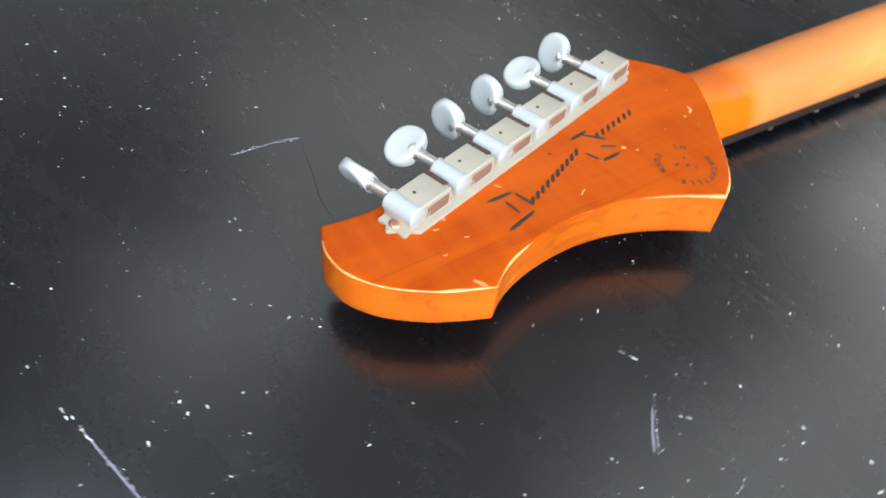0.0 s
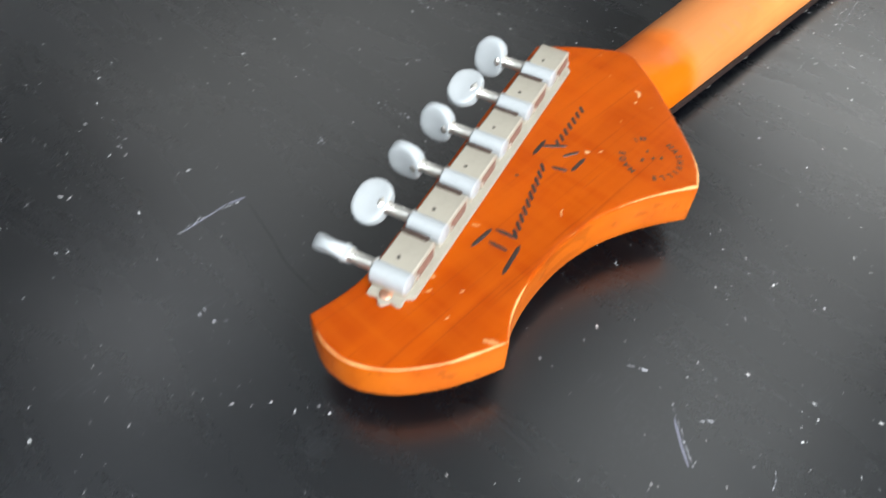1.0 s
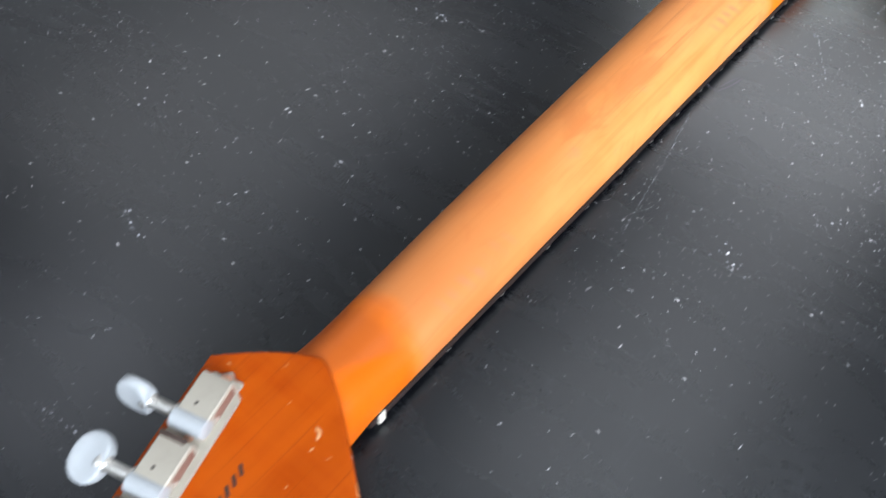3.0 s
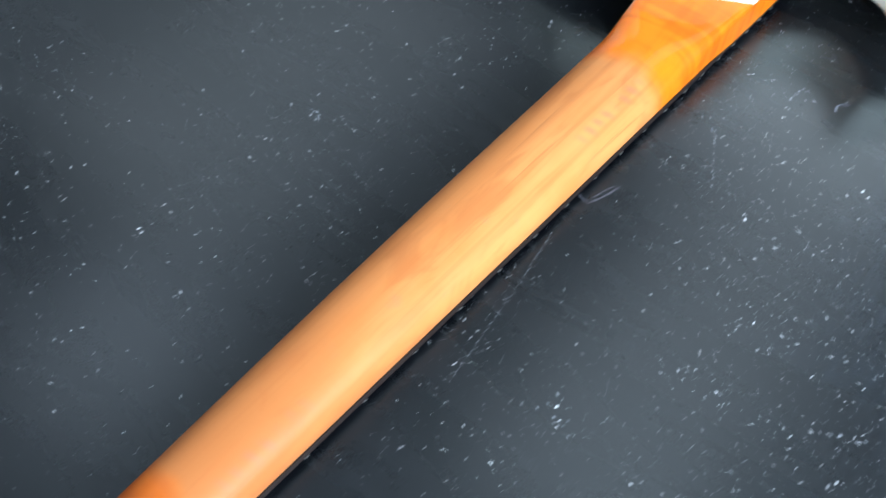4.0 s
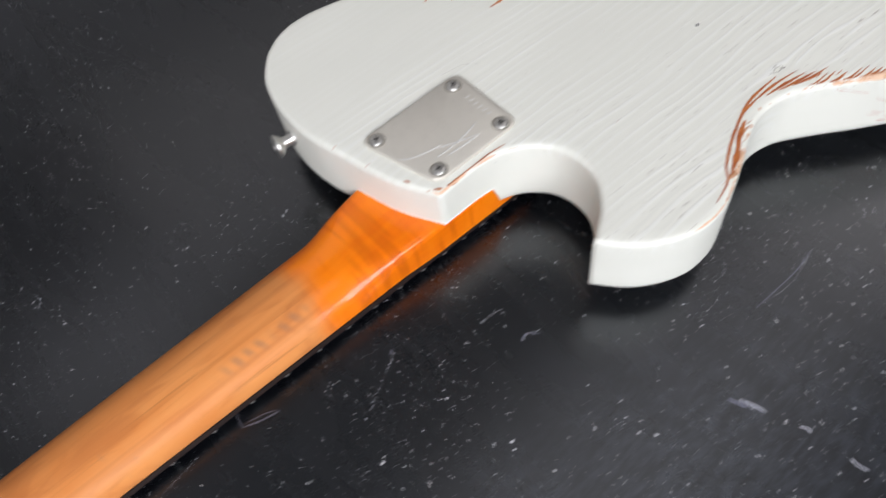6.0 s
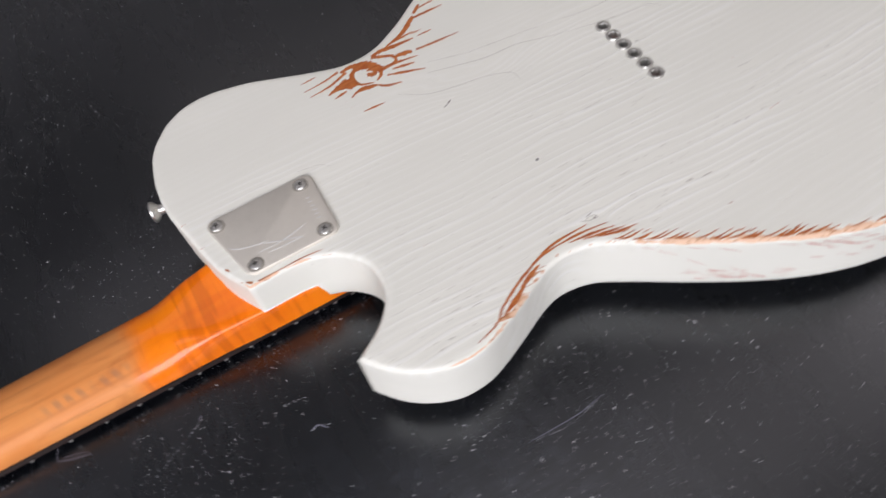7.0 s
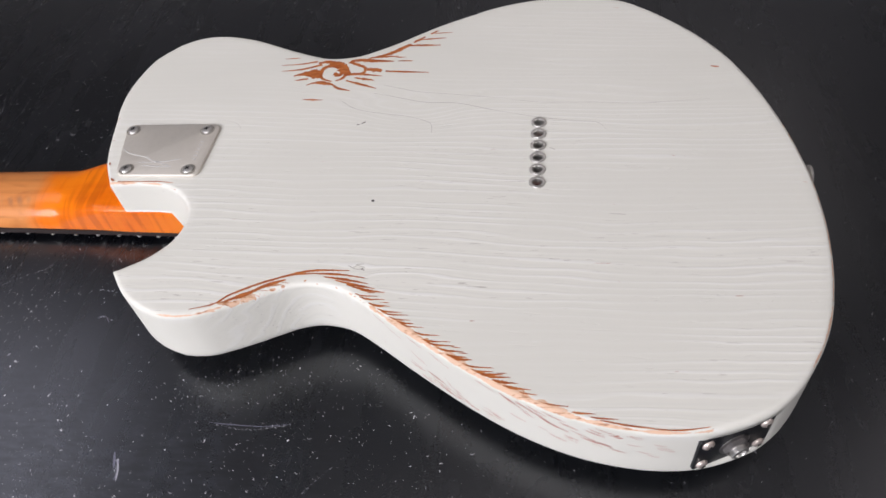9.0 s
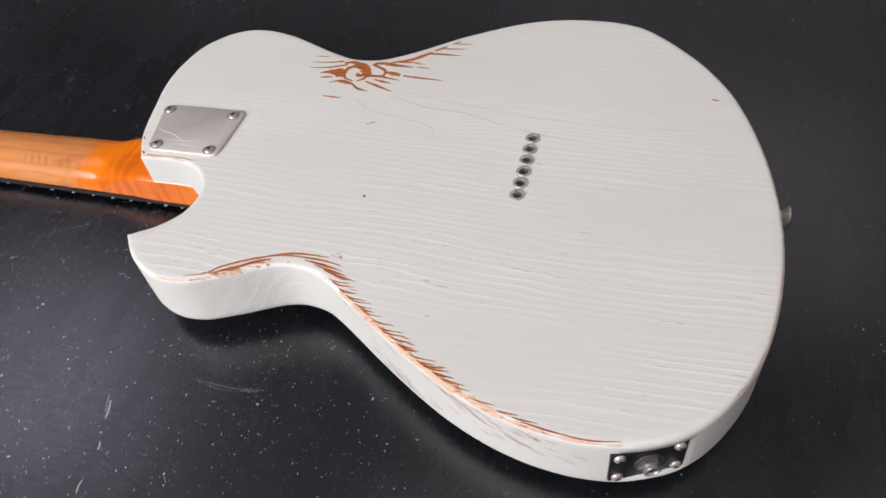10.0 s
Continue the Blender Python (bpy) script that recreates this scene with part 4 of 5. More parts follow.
for a, b, c, d, w in ((0.6032, 17.3, 0.6127, 24.2, 0.4), (0.6125, 28.3, 0.6222, 31.0, 0.8), (0.6142, 32.8, 0.6239, 35.4, 0.6), (0.6177, 35.8, 0.6284, 38.1, 0.9),
                      (0.6223, 24.0, 0.6310, 35.1, 0.5), (0.6266, 34.5, 0.6328, 37.6, 0.8), (0.6328, 35.8, 0.6408, 38.4, 0.9), (0.6213, 36.0, 0.6310, 38.5, 0.6),
                      (0.5826, 5.0, 0.5897, 7.5, 0.3), (0.5900, 8.0, 0.5990, 12.5, 0.3), (0.6024, 4.2, 0.6109, 6.5, 0.4), (0.6150, 5.5, 0.6260, 10.0, 0.35),
                      (0.6400, 4.0, 0.6500, 7.0, 0.5), (0.6511, 4.0, 0.6600, 8.5, 0.6), (0.6535, 6.0, 0.6663, 12.0, 0.6), (0.6599, 4.5, 0.6723, 11.0, 0.8),
                      (0.6698, 9.5, 0.6797, 15.6, 1.0), (0.6722, 4.0, 0.6834, 7.5, 0.6), (0.6761, 12.8, 0.6850, 16.5, 0.7), (0.6830, 20.4, 0.6903, 22.8, 0.7),
                      (0.6905, 17.4, 0.7053, 20.9, 1.0), (0.6649, 4.2, 0.6750, 8.5, 0.5), (0.6925, 9.0, 0.7016, 11.7, 0.6), (0.6757, 24.7, 0.6848, 27.5, 0.5),
                      (0.6723, 9.8, 0.6779, 14.5, 0.7), (0.6625, 11.5, 0.6695, 15.1, 0.5), (0.6806, 8.8, 0.6894, 11.2, 0.7), (0.6966, 4.0, 0.7061, 7.5, 0.5),
                      (0.6860, 13.5, 0.6960, 17.0, 0.5), (0.7053, 8.4, 0.7080, 7.0, 1.6), (0.7060, 9.8, 0.7095, 9.0, 1.0)):
    flank_split((a, 0.92 * b * MM), (c, 0.92 * d * MM), 1.1 * w * MM)
rng = random.Random(21)
for k in range(34):
    low = k < 14
    x = rng.uniform(0.602, 0.655) if low else rng.uniform(0.652, 0.728)
    deep = (rng.uniform(25, 35) if low else rng.uniform(5, 22)) * MM
    long = rng.uniform(3.5, 9.0) * MM
    flank_split((x, deep), (x + long, min(deep + long * rng.uniform(0.18, 0.45), 0.0380)), rng.uniform(0.25, 0.55) * MM)

# a small pin hole, hairline cracks and dings in the paint of the back
part("pin_hole", lathe_mesh([(0.0010, -0.0002), (0.0009, 0.0001)], 12), DARK, GUITAR, m=HERE @ Matrix.Translation((0.5704, -0.0431, BODY_Z1)))
DING = make_plain("dark_ding", (0.08, 0.06, 0.05), (0.20, 0.15, 0.12), 0.6, 400)
CRACK = make_plain("grey_crack", (0.36, 0.34, 0.29), (0.62, 0.59, 0.53), 0.6, 120)
for pts, width in (([(0.5537, 0.0599), (0.5742, 0.0539), (0.5909, 0.0492), (0.6121, 0.0480), (0.6301, 0.0425), (0.6482, 0.0372)], 0.00055),
                   ([(0.6482, 0.0372), (0.6692, 0.0320), (0.6889, 0.0288), (0.7038, 0.0267), (0.7087, 0.0205)], 0.00045),
                   ([(0.5292, 0.0544), (0.5446, 0.0428), (0.5639, 0.0377), (0.5798, 0.0349), (0.5916, 0.0307), (0.5975, 0.0262), (0.5986, 0.0171)], 0.00045),
                   ([(0.5584, 0.0691), (0.5831, 0.0611), (0.6056, 0.0578), (0.6453, 0.0522)], 0.00035), ([(0.6457, 0.0520), (0.6665, 0.0478), (0.7032, 0.0470), (0.7306, 0.0455), (0.7746, 0.0490)], 0.00032),
                   ([(0.4480, 0.0330), (0.4620, 0.0300), (0.4680, 0.0240)], 0.00022),
                   ([(0.5850, 0.0000), (0.6150, -0.0030), (0.6500, -0.0010)], 0.00020),
                   ([(0.5650, -0.0930), (0.5700, -0.0955), (0.5745, -0.0945)], 0.0006),
                   ([(0.5690, -0.0925), (0.5735, -0.0915)], 0.0007),
                   ([(0.5680, -0.0942), (0.5705, -0.0930), (0.5740, -0.0938)], 0.0006),
                   ([(0.6740, 0.0035), (0.6775, 0.0015)], 0.0007),
                   ([(0.7080, -0.0520), (0.7170, -0.0525)], 0.0006)):
    part("crack", ribbon(pts, width, BODY_Z1, 0.00004), CRACK, GUITAR, m=HERE)

for pts, width in (([(0.5468, 0.0285), (0.5490, 0.0290)], 0.0010), ([(0.5500, 0.0296), (0.5512, 0.0306), (0.5530, 0.0314)], 0.0012),
                   ([(0.5735, -0.0926), (0.5722, -0.0940), (0.5745, -0.0948)], 0.0006)):
    part("ding", ribbon(pts, width, BODY_Z1, 0.00005), DING, GUITAR, "small dark ding in the paint", MARKS)

# strap buttons
KNOB = mesh_of("strap_button", lathe_mesh([(0.0048, -0.001), (0.0042, 0.001), (0.0034, 0.004), (0.0036, 0.0065), (0.0060, 0.0085), (0.0071, 0.0100), (0.0070, 0.0112), (0.0058, 0.0120), (0.002, 0.0121)], 26), NICKEL)
for bx, by, bz, yaw in ((0.3693, 0.0765, 0.0375, 172), (0.8192, 0.0010, 0.0360, 2)):
    b = part("strap_button", KNOB, None, GUITAR, "nickel strap button", HERE @ pose(bx, by, bz, 0, 0, yaw) @ pose(0, 0, 0, 0, 90, 0))
    part("screw", mesh_of("screw", lathe_mesh([(0.0026, 0), (0.0024, 0.0005), (0.001, 0.0009)], 16), NICKEL), None, b, m=Matrix.Translation((0, 0, 0.0121)))

# output jack
JACK = part("jack_plate", plate_from([(-0.0193, -0.0138), (0.0193, -0.0138), (0.0193, 0.0138), (-0.0193, 0.0138)], 0.0010, -0.0015, 0.0007, 0.0003, BLACK, "jack_plate"),
            None, GUITAR, "black output jack plate on the body's side", HERE @ pose(JACK_X, JACK_Y, JACK_Z, 0, 0, JACK_TURN) @ pose(0, 0, 0, 90, 0, 0))
# washer and nut coloured darker, as if reflecting the dark table
DARKENED_NICKEL = make_metal("darkened_nickel", (0.34, 0.32, 0.31), 0.34, 0.4, 0.9)
ROSY = make_metal("rosy_nickel", (0.80, 0.69, 0.62), 0.38, 0.25, 0.7)
DOME = screw_mesh(0.0030, 0.0020, "screw", ROSY)
DOT = cross_mesh(0.0013, "cross_slot")
for sx in (-1, 1):
    for sy in (-1, 1):
        part("screw", DOME, None, JACK, "round-headed screw", Matrix.Translation((sx * 0.0150, sy * 0.0098, 0.0006)))
        part("cross_slot", DOT, None, JACK, m=pose(sx * 0.0150, sy * 0.0098, 0.00252, 0, 0, 30 * sx + 15))
part("washer", mesh_of("washer", lathe_mesh([(0.0076, 0), (0.0076, 0.0006), (0.0070, 0.0010), (0.004, 0.0011)], 28), DARKENED_NICKEL), None, JACK, m=Matrix.Translation((0.0005, -0.001, 0.0006)))
part("jack_nut", mesh_of("jack_nut", lathe_mesh([(0.0064, 0), (0.0064, 0.0016), (0.0058, 0.0022), (0.0044, 0.0023)], 6), DARKENED_NICKEL), None, JACK, "hexagonal nickel nut", Matrix.Translation((0.0005, -0.001, 0.0016)))
part("socket", mesh_of("socket", lathe_mesh([(0.0045, 0), (0.0045, 0.0028), (0.0041, 0.0033), (0.0032, 0.0033), (0.0030, 0.0028), (0.0030, 0.001)], 28), NICKEL), None, JACK, m=Matrix.Translation((0.0005, -0.001, 0.0030)))
part("hole", mesh_of("hole", lathe_mesh([(0.0029, 0), (0.0028, 0.0002)], 20), DARK), None, JACK, m=Matrix.Translation((0.0005, -0.001, 0.0046)))

# tuners: a common strip, six gear boxes
U = math.degrees(math.atan2(0.032, 0.110))
STRIP = HERE @ Matrix.Translation((-0.156, -0.015, head_z(-0.156))) @ pose(0, 0, 0, 0, -1.37, 0) @ pose(0, 0, 0, 0, 0, U)


def strip_outline():
    out = []
    for k in range(25):
        a = radians(90 + 180 * k / 24)
        r = 0.0072 + 0.0010 * math.cos(radians(180 * k / 24 * 8))
        out.append((-0.0062 + r * math.cos(a) * 0.95, -0.0012 + r * math.sin(a)))
    for k in range(25):
        a = radians(-90 + 180 * k / 24)
        r = 0.0072 + 0.0010 * math.cos(radians(180 * k / 24 * 8))
        out.append((0.1228 + r * math.cos(a) * 0.95, -0.0012 + r * math.sin(a)))
    return [Vector(p) for p in out]


def extruded(pts, z0, z1, bevel):
    bm = bmesh.new()
    lo = [bm.verts.new((p.x, p.y, z0)) for p in pts]
    hi = [bm.verts.new((p.x, p.y, z1)) for p in pts]
    n = len(pts)
    for k in range(n):
        bm.faces.new((lo[k], lo[(k + 1) % n], hi[(k + 1) % n], hi[k]))
    bm.faces.new(lo[::-1])
    cap = bm.faces.new(hi)
    bmesh.ops.bevel(bm, geom=list(cap.edges), offset=bevel, segments=2, affect="EDGES")
    return bm


RAIL = part("tuner_strip", extruded(strip_outline(), -0.0002, 0.0012, 0.0003), SATIN, GUITAR, "satin nickel tuner strip with scalloped ends", STRIP)
for px in (-0.0098, 0.1272):
    part("screw", screw_mesh(0.0022, 0.0009, "screw", COPPER), None, RAIL, "coppery screw", Matrix.Translation((px, -0.0010, 0.0011)))


def housing_mesh():
    """A stamped gear cover with a rolled sleeve for the worm along one side."""
    bm = bmesh.new()
    # section across the sleeve, drawn out along v
    prof = [(-0.0086, 0.0000), (-0.0090, 0.0020), (-0.0086, 0.0042), (-0.0072, 0.0058), (-0.0052, 0.0065), (-0.0030, 0.0068), (0.0100, 0.0068), (0.0110, 0.0062), (0.0113, 0.0050), (0.0113, 0.0000)]
    rows = []
    for v, s in ((-0.0069, 0.93), (-0.0064, 1.0), (0.0044, 1.0), (0.0049, 0.93)):
        rows.append([bm.verts.new((0.001 + (u - 0.001) * (0.97 if s < 1 else 1), v, z * s)) for u, z in prof])
    for a, b in zip(rows, rows[1:]):
        for k in range(len(prof) - 1):
            bm.faces.new((a[k], a[k + 1], b[k + 1], b[k]))
    bm.faces.new(rows[0])
    bm.faces.new(rows[-1][::-1])
    return mesh_of("tuning_machine", bm, SATIN)


def button_mesh():
    bm = bmesh.new()
    bmesh.ops.create_uvsphere(bm, u_segments=28, v_segments=18, radius=1.0)
    for v in bm.verts:
        a, b, c = v.co
        flat = (abs(a) ** 2.15 + abs(b) ** 2.15) ** (1 / 2.15) or 1
        k = math.hypot(a, b) / flat
        y = max(-0.0058, min(b * k * 0.0067, 0.0060))
        thick = 0.0025 + 0.0014 * (y / 0.006) ** 2
        v.co = (a * k * 0.0084, y, math.copysign(abs(c) ** 0.45, c) * thick)
    return mesh_of("button", bm, BUTTON)


HOUSING, KEY = housing_mesh(), button_mesh()
SHAFT = mesh_of("shaft", lathe_mesh([(0.0021, 0), (0.0021, 0.0088), (0.0027, 0.0096), (0.0034, 0.0118), (0.0020, 0.0140)], 18), NICKEL)
SLEEVE = mesh_of("sleeve", lathe_mesh([(0.0030, 0), (0.0030, 0.0009), (0.0024, 0.0014)], 18), NICKEL)
GEAR_HOLE = mesh_of("oil_hole", lathe_mesh([(0.00065, 0), (0.0006, 0.00015)], 12), DARK)
PIN = mesh_of("screw", lathe_mesh([(0.0016, 0), (0.0015, 0.0005), (0.0006, 0.0008)], 14), COPPER)
bm = bmesh.new()
add_box(bm, (-0.0010, -0.0071, 0.0008), (0.0095, -0.00665, 0.0050), 0.0004)
RECESS = mesh_of("side_opening", bm, RUSTED)
bm = bmesh.new()
add_box(bm, (-0.0018, -0.0073, 0.0003), (0.0002, -0.0066, 0.0028), 0.0003)
WORM = mesh_of("worm_sleeve", lathe_mesh([(0.0030, -0.0070), (0.0036, -0.0066), (0.0036, 0.0052), (0.0030, 0.0058)], 22), BUTTON)
TAB = mesh_of("tab", bm, NICKEL)
# dark strip on each cover, painted for the shaded gap behind it
bm = bmesh.new()
add_box(bm, (0.0094, -0.0046, 0.0030), (0.0117, 0.0052, 0.00690), 0.0002)
GAP_STRIP = mesh_of("gap_strip", bm, make_plain("painted_gap_shade", (0.018, 0.011, 0.008), (0.07, 0.04, 0.03), 0.6, 500))
for k, roll in enumerate((58, -22, -98, -92, -16, -78)):
    t = part("tuning_machine", HOUSING, None, GUITAR, "satin nickel tuning machine with an oval metal button", STRIP @ Matrix.Translation((0.022912 * k, 0, 0.0011)))
    part("shaft", SHAFT, None, t, m=pose(-0.0045, 0.0050, 0.0041, -90, 0, 0))
    part("sleeve", SLEEVE, None, t, m=pose(-0.0045, 0.0050, 0.0041, -90, 0, 0))
    part("button", KEY, None, t, "dull plated oval button", pose(-0.0045, 0.0050 + 0.0154, 0.0041, 0, roll, 0))
    part("oil_hole", GEAR_HOLE, None, t, m=Matrix.Translation((0.0, 0.0, 0.00678)))
    part("side_opening", RECESS, None, t, "rust-stained open side")
    part("tab", TAB, None, t)
    part("worm_sleeve", WORM, None, t, "rolled bluish-white sleeve of the worm", pose(-0.0056, 0.0, 0.0038, -90, 0, 0))
    if k < 5:
        part("gap_strip", GAP_STRIP, None, t, "dark strip standing in for the shaded gap between gear covers")
        part("screw", PIN, None, t, m=Matrix.Translation((0.0134, -0.0015, 0.0002)))

# pen strokes on the headstock: slender bars in place of the written name
PEN = lambda x: head_z(x) + 0.00005
BARS = [([(-0.1318, -0.0236), (-0.1216, -0.0232)], 0.0013), ([(-0.1206, -0.0244), (-0.1186, -0.0318)], 0.0013),
        ([(-0.1204, -0.0346), (-0.1334, -0.0383)], 0.0013), ([(-0.1262, -0.0262), (-0.1250, -0.0330)], 0.0011)]
for k in range(10):
    bx, by = -0.1178 + 0.00345 * k, -0.0303 + 0.00150 * k
    BARS.append(([(bx - 0.0012, by - 0.0016), (bx + 0.0016, by + 0.0018)], 0.0012))
BARS += [([(-0.0836, -0.0100), (-0.0746, -0.0083)], 0.0013), ([(-0.0778, -0.0092), (-0.0712, -0.0160)], 0.0013),
         ([(-0.0838, -0.0188), (-0.0815, -0.0240)], 0.0012), ([(-0.0806, -0.0252), (-0.0722, -0.0246)], 0.0013), ([(-0.0766, -0.0182), (-0.0707, -0.0210)], 0.0012)]
for k in range(7):
    bx, by = -0.0728 + 0.00365 * k, -0.0128 + 0.00092 * k
    BARS.append(([(bx - 0.0010, by - 0.0015), (bx + 0.0014, by + 0.0018)], 0.0012))
BARS.append(([(-0.0966, -0.0130), (-0.0957, -0.0124)], 0.0013))
for pts, width in BARS:
    part("pen_stroke", ribbon(pts, width + 0.0003, PEN, 0.00012), INK, GUITAR, "black pen stroke", HERE)

# pale chips knocked out of the lacquer
for pts, width in (([(-0.0285, -0.0185), (-0.0262, -0.0172), (-0.0258, -0.0150)], 0.0013), ([(-0.0325, -0.0192), (-0.0312, -0.0196)], 0.0010),
                   ([(-0.0690, -0.0222), (-0.0680, -0.0238)], 0.0016), ([(-0.0655, -0.0262), (-0.0640, -0.0268)], 0.0009),
                   ([(-0.1005, -0.0362), (-0.0990, -0.0348), (-0.0975, -0.0345)], 0.0006), ([(-0.1480, -0.0335), (-0.1465, -0.0342)], 0.0006),
                   ([(-0.1585, -0.0372), (-0.1570, -0.0375)], 0.0005)):
    part("chip", ribbon(pts, width, PEN, 0.00005), CHIPPED, GUITAR, "pale chip in the lacquer", HERE)

# round stamp
def letter_mesh(ch, size):
    curve = bpy.data.curves.new("letter", "FONT")
    curve.body, curve.size, curve.align_x, curve.align_y, curve.extrude, curve.offset = ch, size, "CENTER", "CENTER", 0.00006, 0.00010
    ob = new("letter", curve)
    me = bpy.data.meshes.new_from_object(ob.evaluated_get(bpy.context.evaluated_depsgraph_get()))
    bpy.data.objects.remove(ob)
    me.materials.append(FADED)
    return me


STAMP_X, STAMP_Y, STAMP_R = -0.0545, -0.0415, 0.0103
for word, first, last in (("MADE", 172, 120), ("IN", 66, 50), ("NASHVILLE", -8, -140)):
    for k, ch in enumerate(word):
        a = first + (last - first) * k / (len(word) - 1)
        x, y = STAMP_X + STAMP_R * math.cos(radians(a)), STAMP_Y + STAMP_R * math.sin(radians(a))
        part("stamped_letter", letter_mesh(ch, 0.0031), None, GUITAR, "faded black stamped letter", HERE @ pose(x, y, head_z(x) + 0.00012, 0, -1.37, a - 90))
for dx, dy, s in ((-0.003, 0.0015, 0.0016), (0.0005, -0.0008, 0.0013), (0.0028, -0.003, 0.0014), (0.0022, 0.0028, 0.0012)):
    x, y = STAMP_X + dx, STAMP_Y + dy
    part("stamp_mark", ribbon([(x - s / 2, y), (x + s / 2, y + s * 0.3)], s * 0.8, PEN, 0.0001, False), FADED, GUITAR, m=HERE)

# ---- flecks and scratches on the table ----
def fleck(verts, faces, x, y, length, width, turn, height, rng):
    base = len(verts)
    n = rng.randint(5, 7)
    c, s = math.cos(turn), math.sin(turn)
    for k in range(n):
        a = 2 * math.pi * (k + 0.6 * rng.random()) / n
        r = 0.7 + 0.5 * rng.random()
        p, q = length / 2 * r * math.cos(a), width / 2 * r * math.sin(a)
        verts.append((x + p * c - q * s, y + p * s + q * c, 0.00003))
    verts.append((x, y, height))
    for k in range(n):
        faces.append((base + k, base + (k + 1) % n, base + n))


def flecks_mesh(name, items, seed):
    rng = random.Random(seed)
    verts, faces = [], []
    for x, y, length, width, turn in items:
        fleck(verts, faces, x, y, length, width, turn, 0.00008 + 0.25 * min(width, 0.0006) * rng.random(), rng)
    me = bpy.data.meshes.new(name)
    me.from_pydata(verts, [], faces)
    me.materials.append(FLAKE)
    return me


def scatter(name, label, count, size, spread, seed, material_of):
    rng = random.Random(seed)
    items = []
    while len(items) < count:
        x, y = rng.uniform(-0.45, 1.15), rng.uniform(-0.42, 0.75)
        dense = (0.16 + 0.84 * smoothstep(0.05, -0.06, y) * smoothstep(0.05, 0.2, x) + 0.45 * smoothstep(0.02, 0.06, y) * smoothstep(-0.05, 0.08, x) * smoothstep(0.40, 0.34, x)) * (1 - 0.35 * smoothstep(0.42, 0.56, x)) * (1 - 0.70 * smoothstep(0.72, 0.82, x))
        if rng.random() > dense * (0.45 + 1.1 * noise.noise((x * 9, y * 9, seed))):
            continue
        s = size * math.exp(max(-1.2, min(0.85, rng.gauss(0.0, spread))))
        items.append((x, y, s * rng.uniform(1.2, 4.2), s * rng.uniform(0.7, 1.05), rng.uniform(0, math.pi)))
    me = flecks_mesh(name, items, seed)
    me.materials[0] = material_of
    tagged(new(name, me), label, "flecks", kind="stuff")


scatter("paint_flecks", "pale dried paint flecks scattered on the black table", 11800, 0.00030, 0.46, 5, FLAKE)
scatter("dust", "fine grey dust lying on the black table", 24000, 0.00021, 0.40, 9, DUST)


# the larger flecks, in five patches of the table: x, y and size
FLECKS_BY_HEAD = [(-0.2545, -0.0384, 2), (-0.2428, -0.0297, 1.3), (-0.2421, -0.0347, 1.1), (-0.2258, -0.0357, 1.2),
    (-0.2198, -0.0391, 1.1), (-0.2296, -0.0492, 1.2), (-0.239, -0.0592, 1.2), (-0.202, -0.0159, 1.4),
    (-0.1956, -0.0198, 1), (-0.2051, -0.0083, 1), (-0.2636, 0.0314, 1.2), (-0.2735, 0.0393, 1), (-0.2142, -0.0002, 1),
    (-0.2767, 0.0034, 1.2), (-0.2019, -0.0696, 1), (-0.0956, -0.0963, 0.9), (-0.0877, -0.1108, 1.1),
    (-0.1429, -0.1087, 1), (-0.116, -0.128, 1.1), (-0.082, -0.1316, 1.1), (-0.0868, -0.1351, 1), (-0.0426, -0.1169, 1.2),
    (-0.0113, -0.1144, 1.4), (-0.0732, -0.1503, 1.6), (-0.0976, -0.135, 1), (-0.1323, -0.0576, 1), (-0.1157, -0.0637, 1),
    (-0.0461, -0.0986, 1.2)]
FLECKS_BEHIND_NECK = [(-0.2373, 0.1879, 1.5), (-0.2278, 0.1768, 1.5), (-0.2294, 0.1532, 1.6), (-0.2187, 0.124, 1.2),
    (-0.2316, 0.1185, 1.2), (-0.2195, 0.0914, 1.2), (-0.1643, 0.0985, 1.5), (-0.2261, 0.1446, 1.1), (-0.238, 0.1265, 1),
    (0.1698, 0.0791, 1.2), (0.1079, 0.1256, 1), (0.125, 0.1216, 1), (0.1237, 0.1089, 1), (0.1554, 0.0565, 1.2),
    (0.1572, 0.0504, 1), (0.118, 0.0578, 1.1), (0.1307, 0.0497, 1.2), (0.1318, 0.0429, 1), (0.154, 0.0787, 1),
    (0.1066, 0.0866, 1), (0.0801, 0.073, 1), (0.2222, 0.0349, 1.3), (0.3429, 0.0871, 1.2), (0.2742, 0.0812, 1.6),
    (0.1715, 0.1261, 1.4), (0.2256, 0.1432, 1), (0.2473, 0.2012, 1.2), (0.3061, 0.0803, 1), (0.1991, 0.1204, 1.8)]
FLECKS_BEHIND_NECK += [(0.1987, 0.1159, 1.6), (0.091, 0.1292, 1.9), (0.0906, 0.1261, 1.5), (0.0833, 0.0833, 1.9), (0.0796, 0.0837, 1.5),
    (0.2694, 0.0709, 1.5), (0.1731, 0.1232, 1.3), (0.1718, 0.1813, 1.4), (0.3403, 0.0648, 1.8), (0.096, 0.1859, 1.4), (0.122, 0.2395, 1.6),
    (0.0515, 0.0404, 1.2), (0.031, 0.1032, 1.3), (0.0351, 0.1374, 1.4), (0.0812, 0.0321, 1.2)]
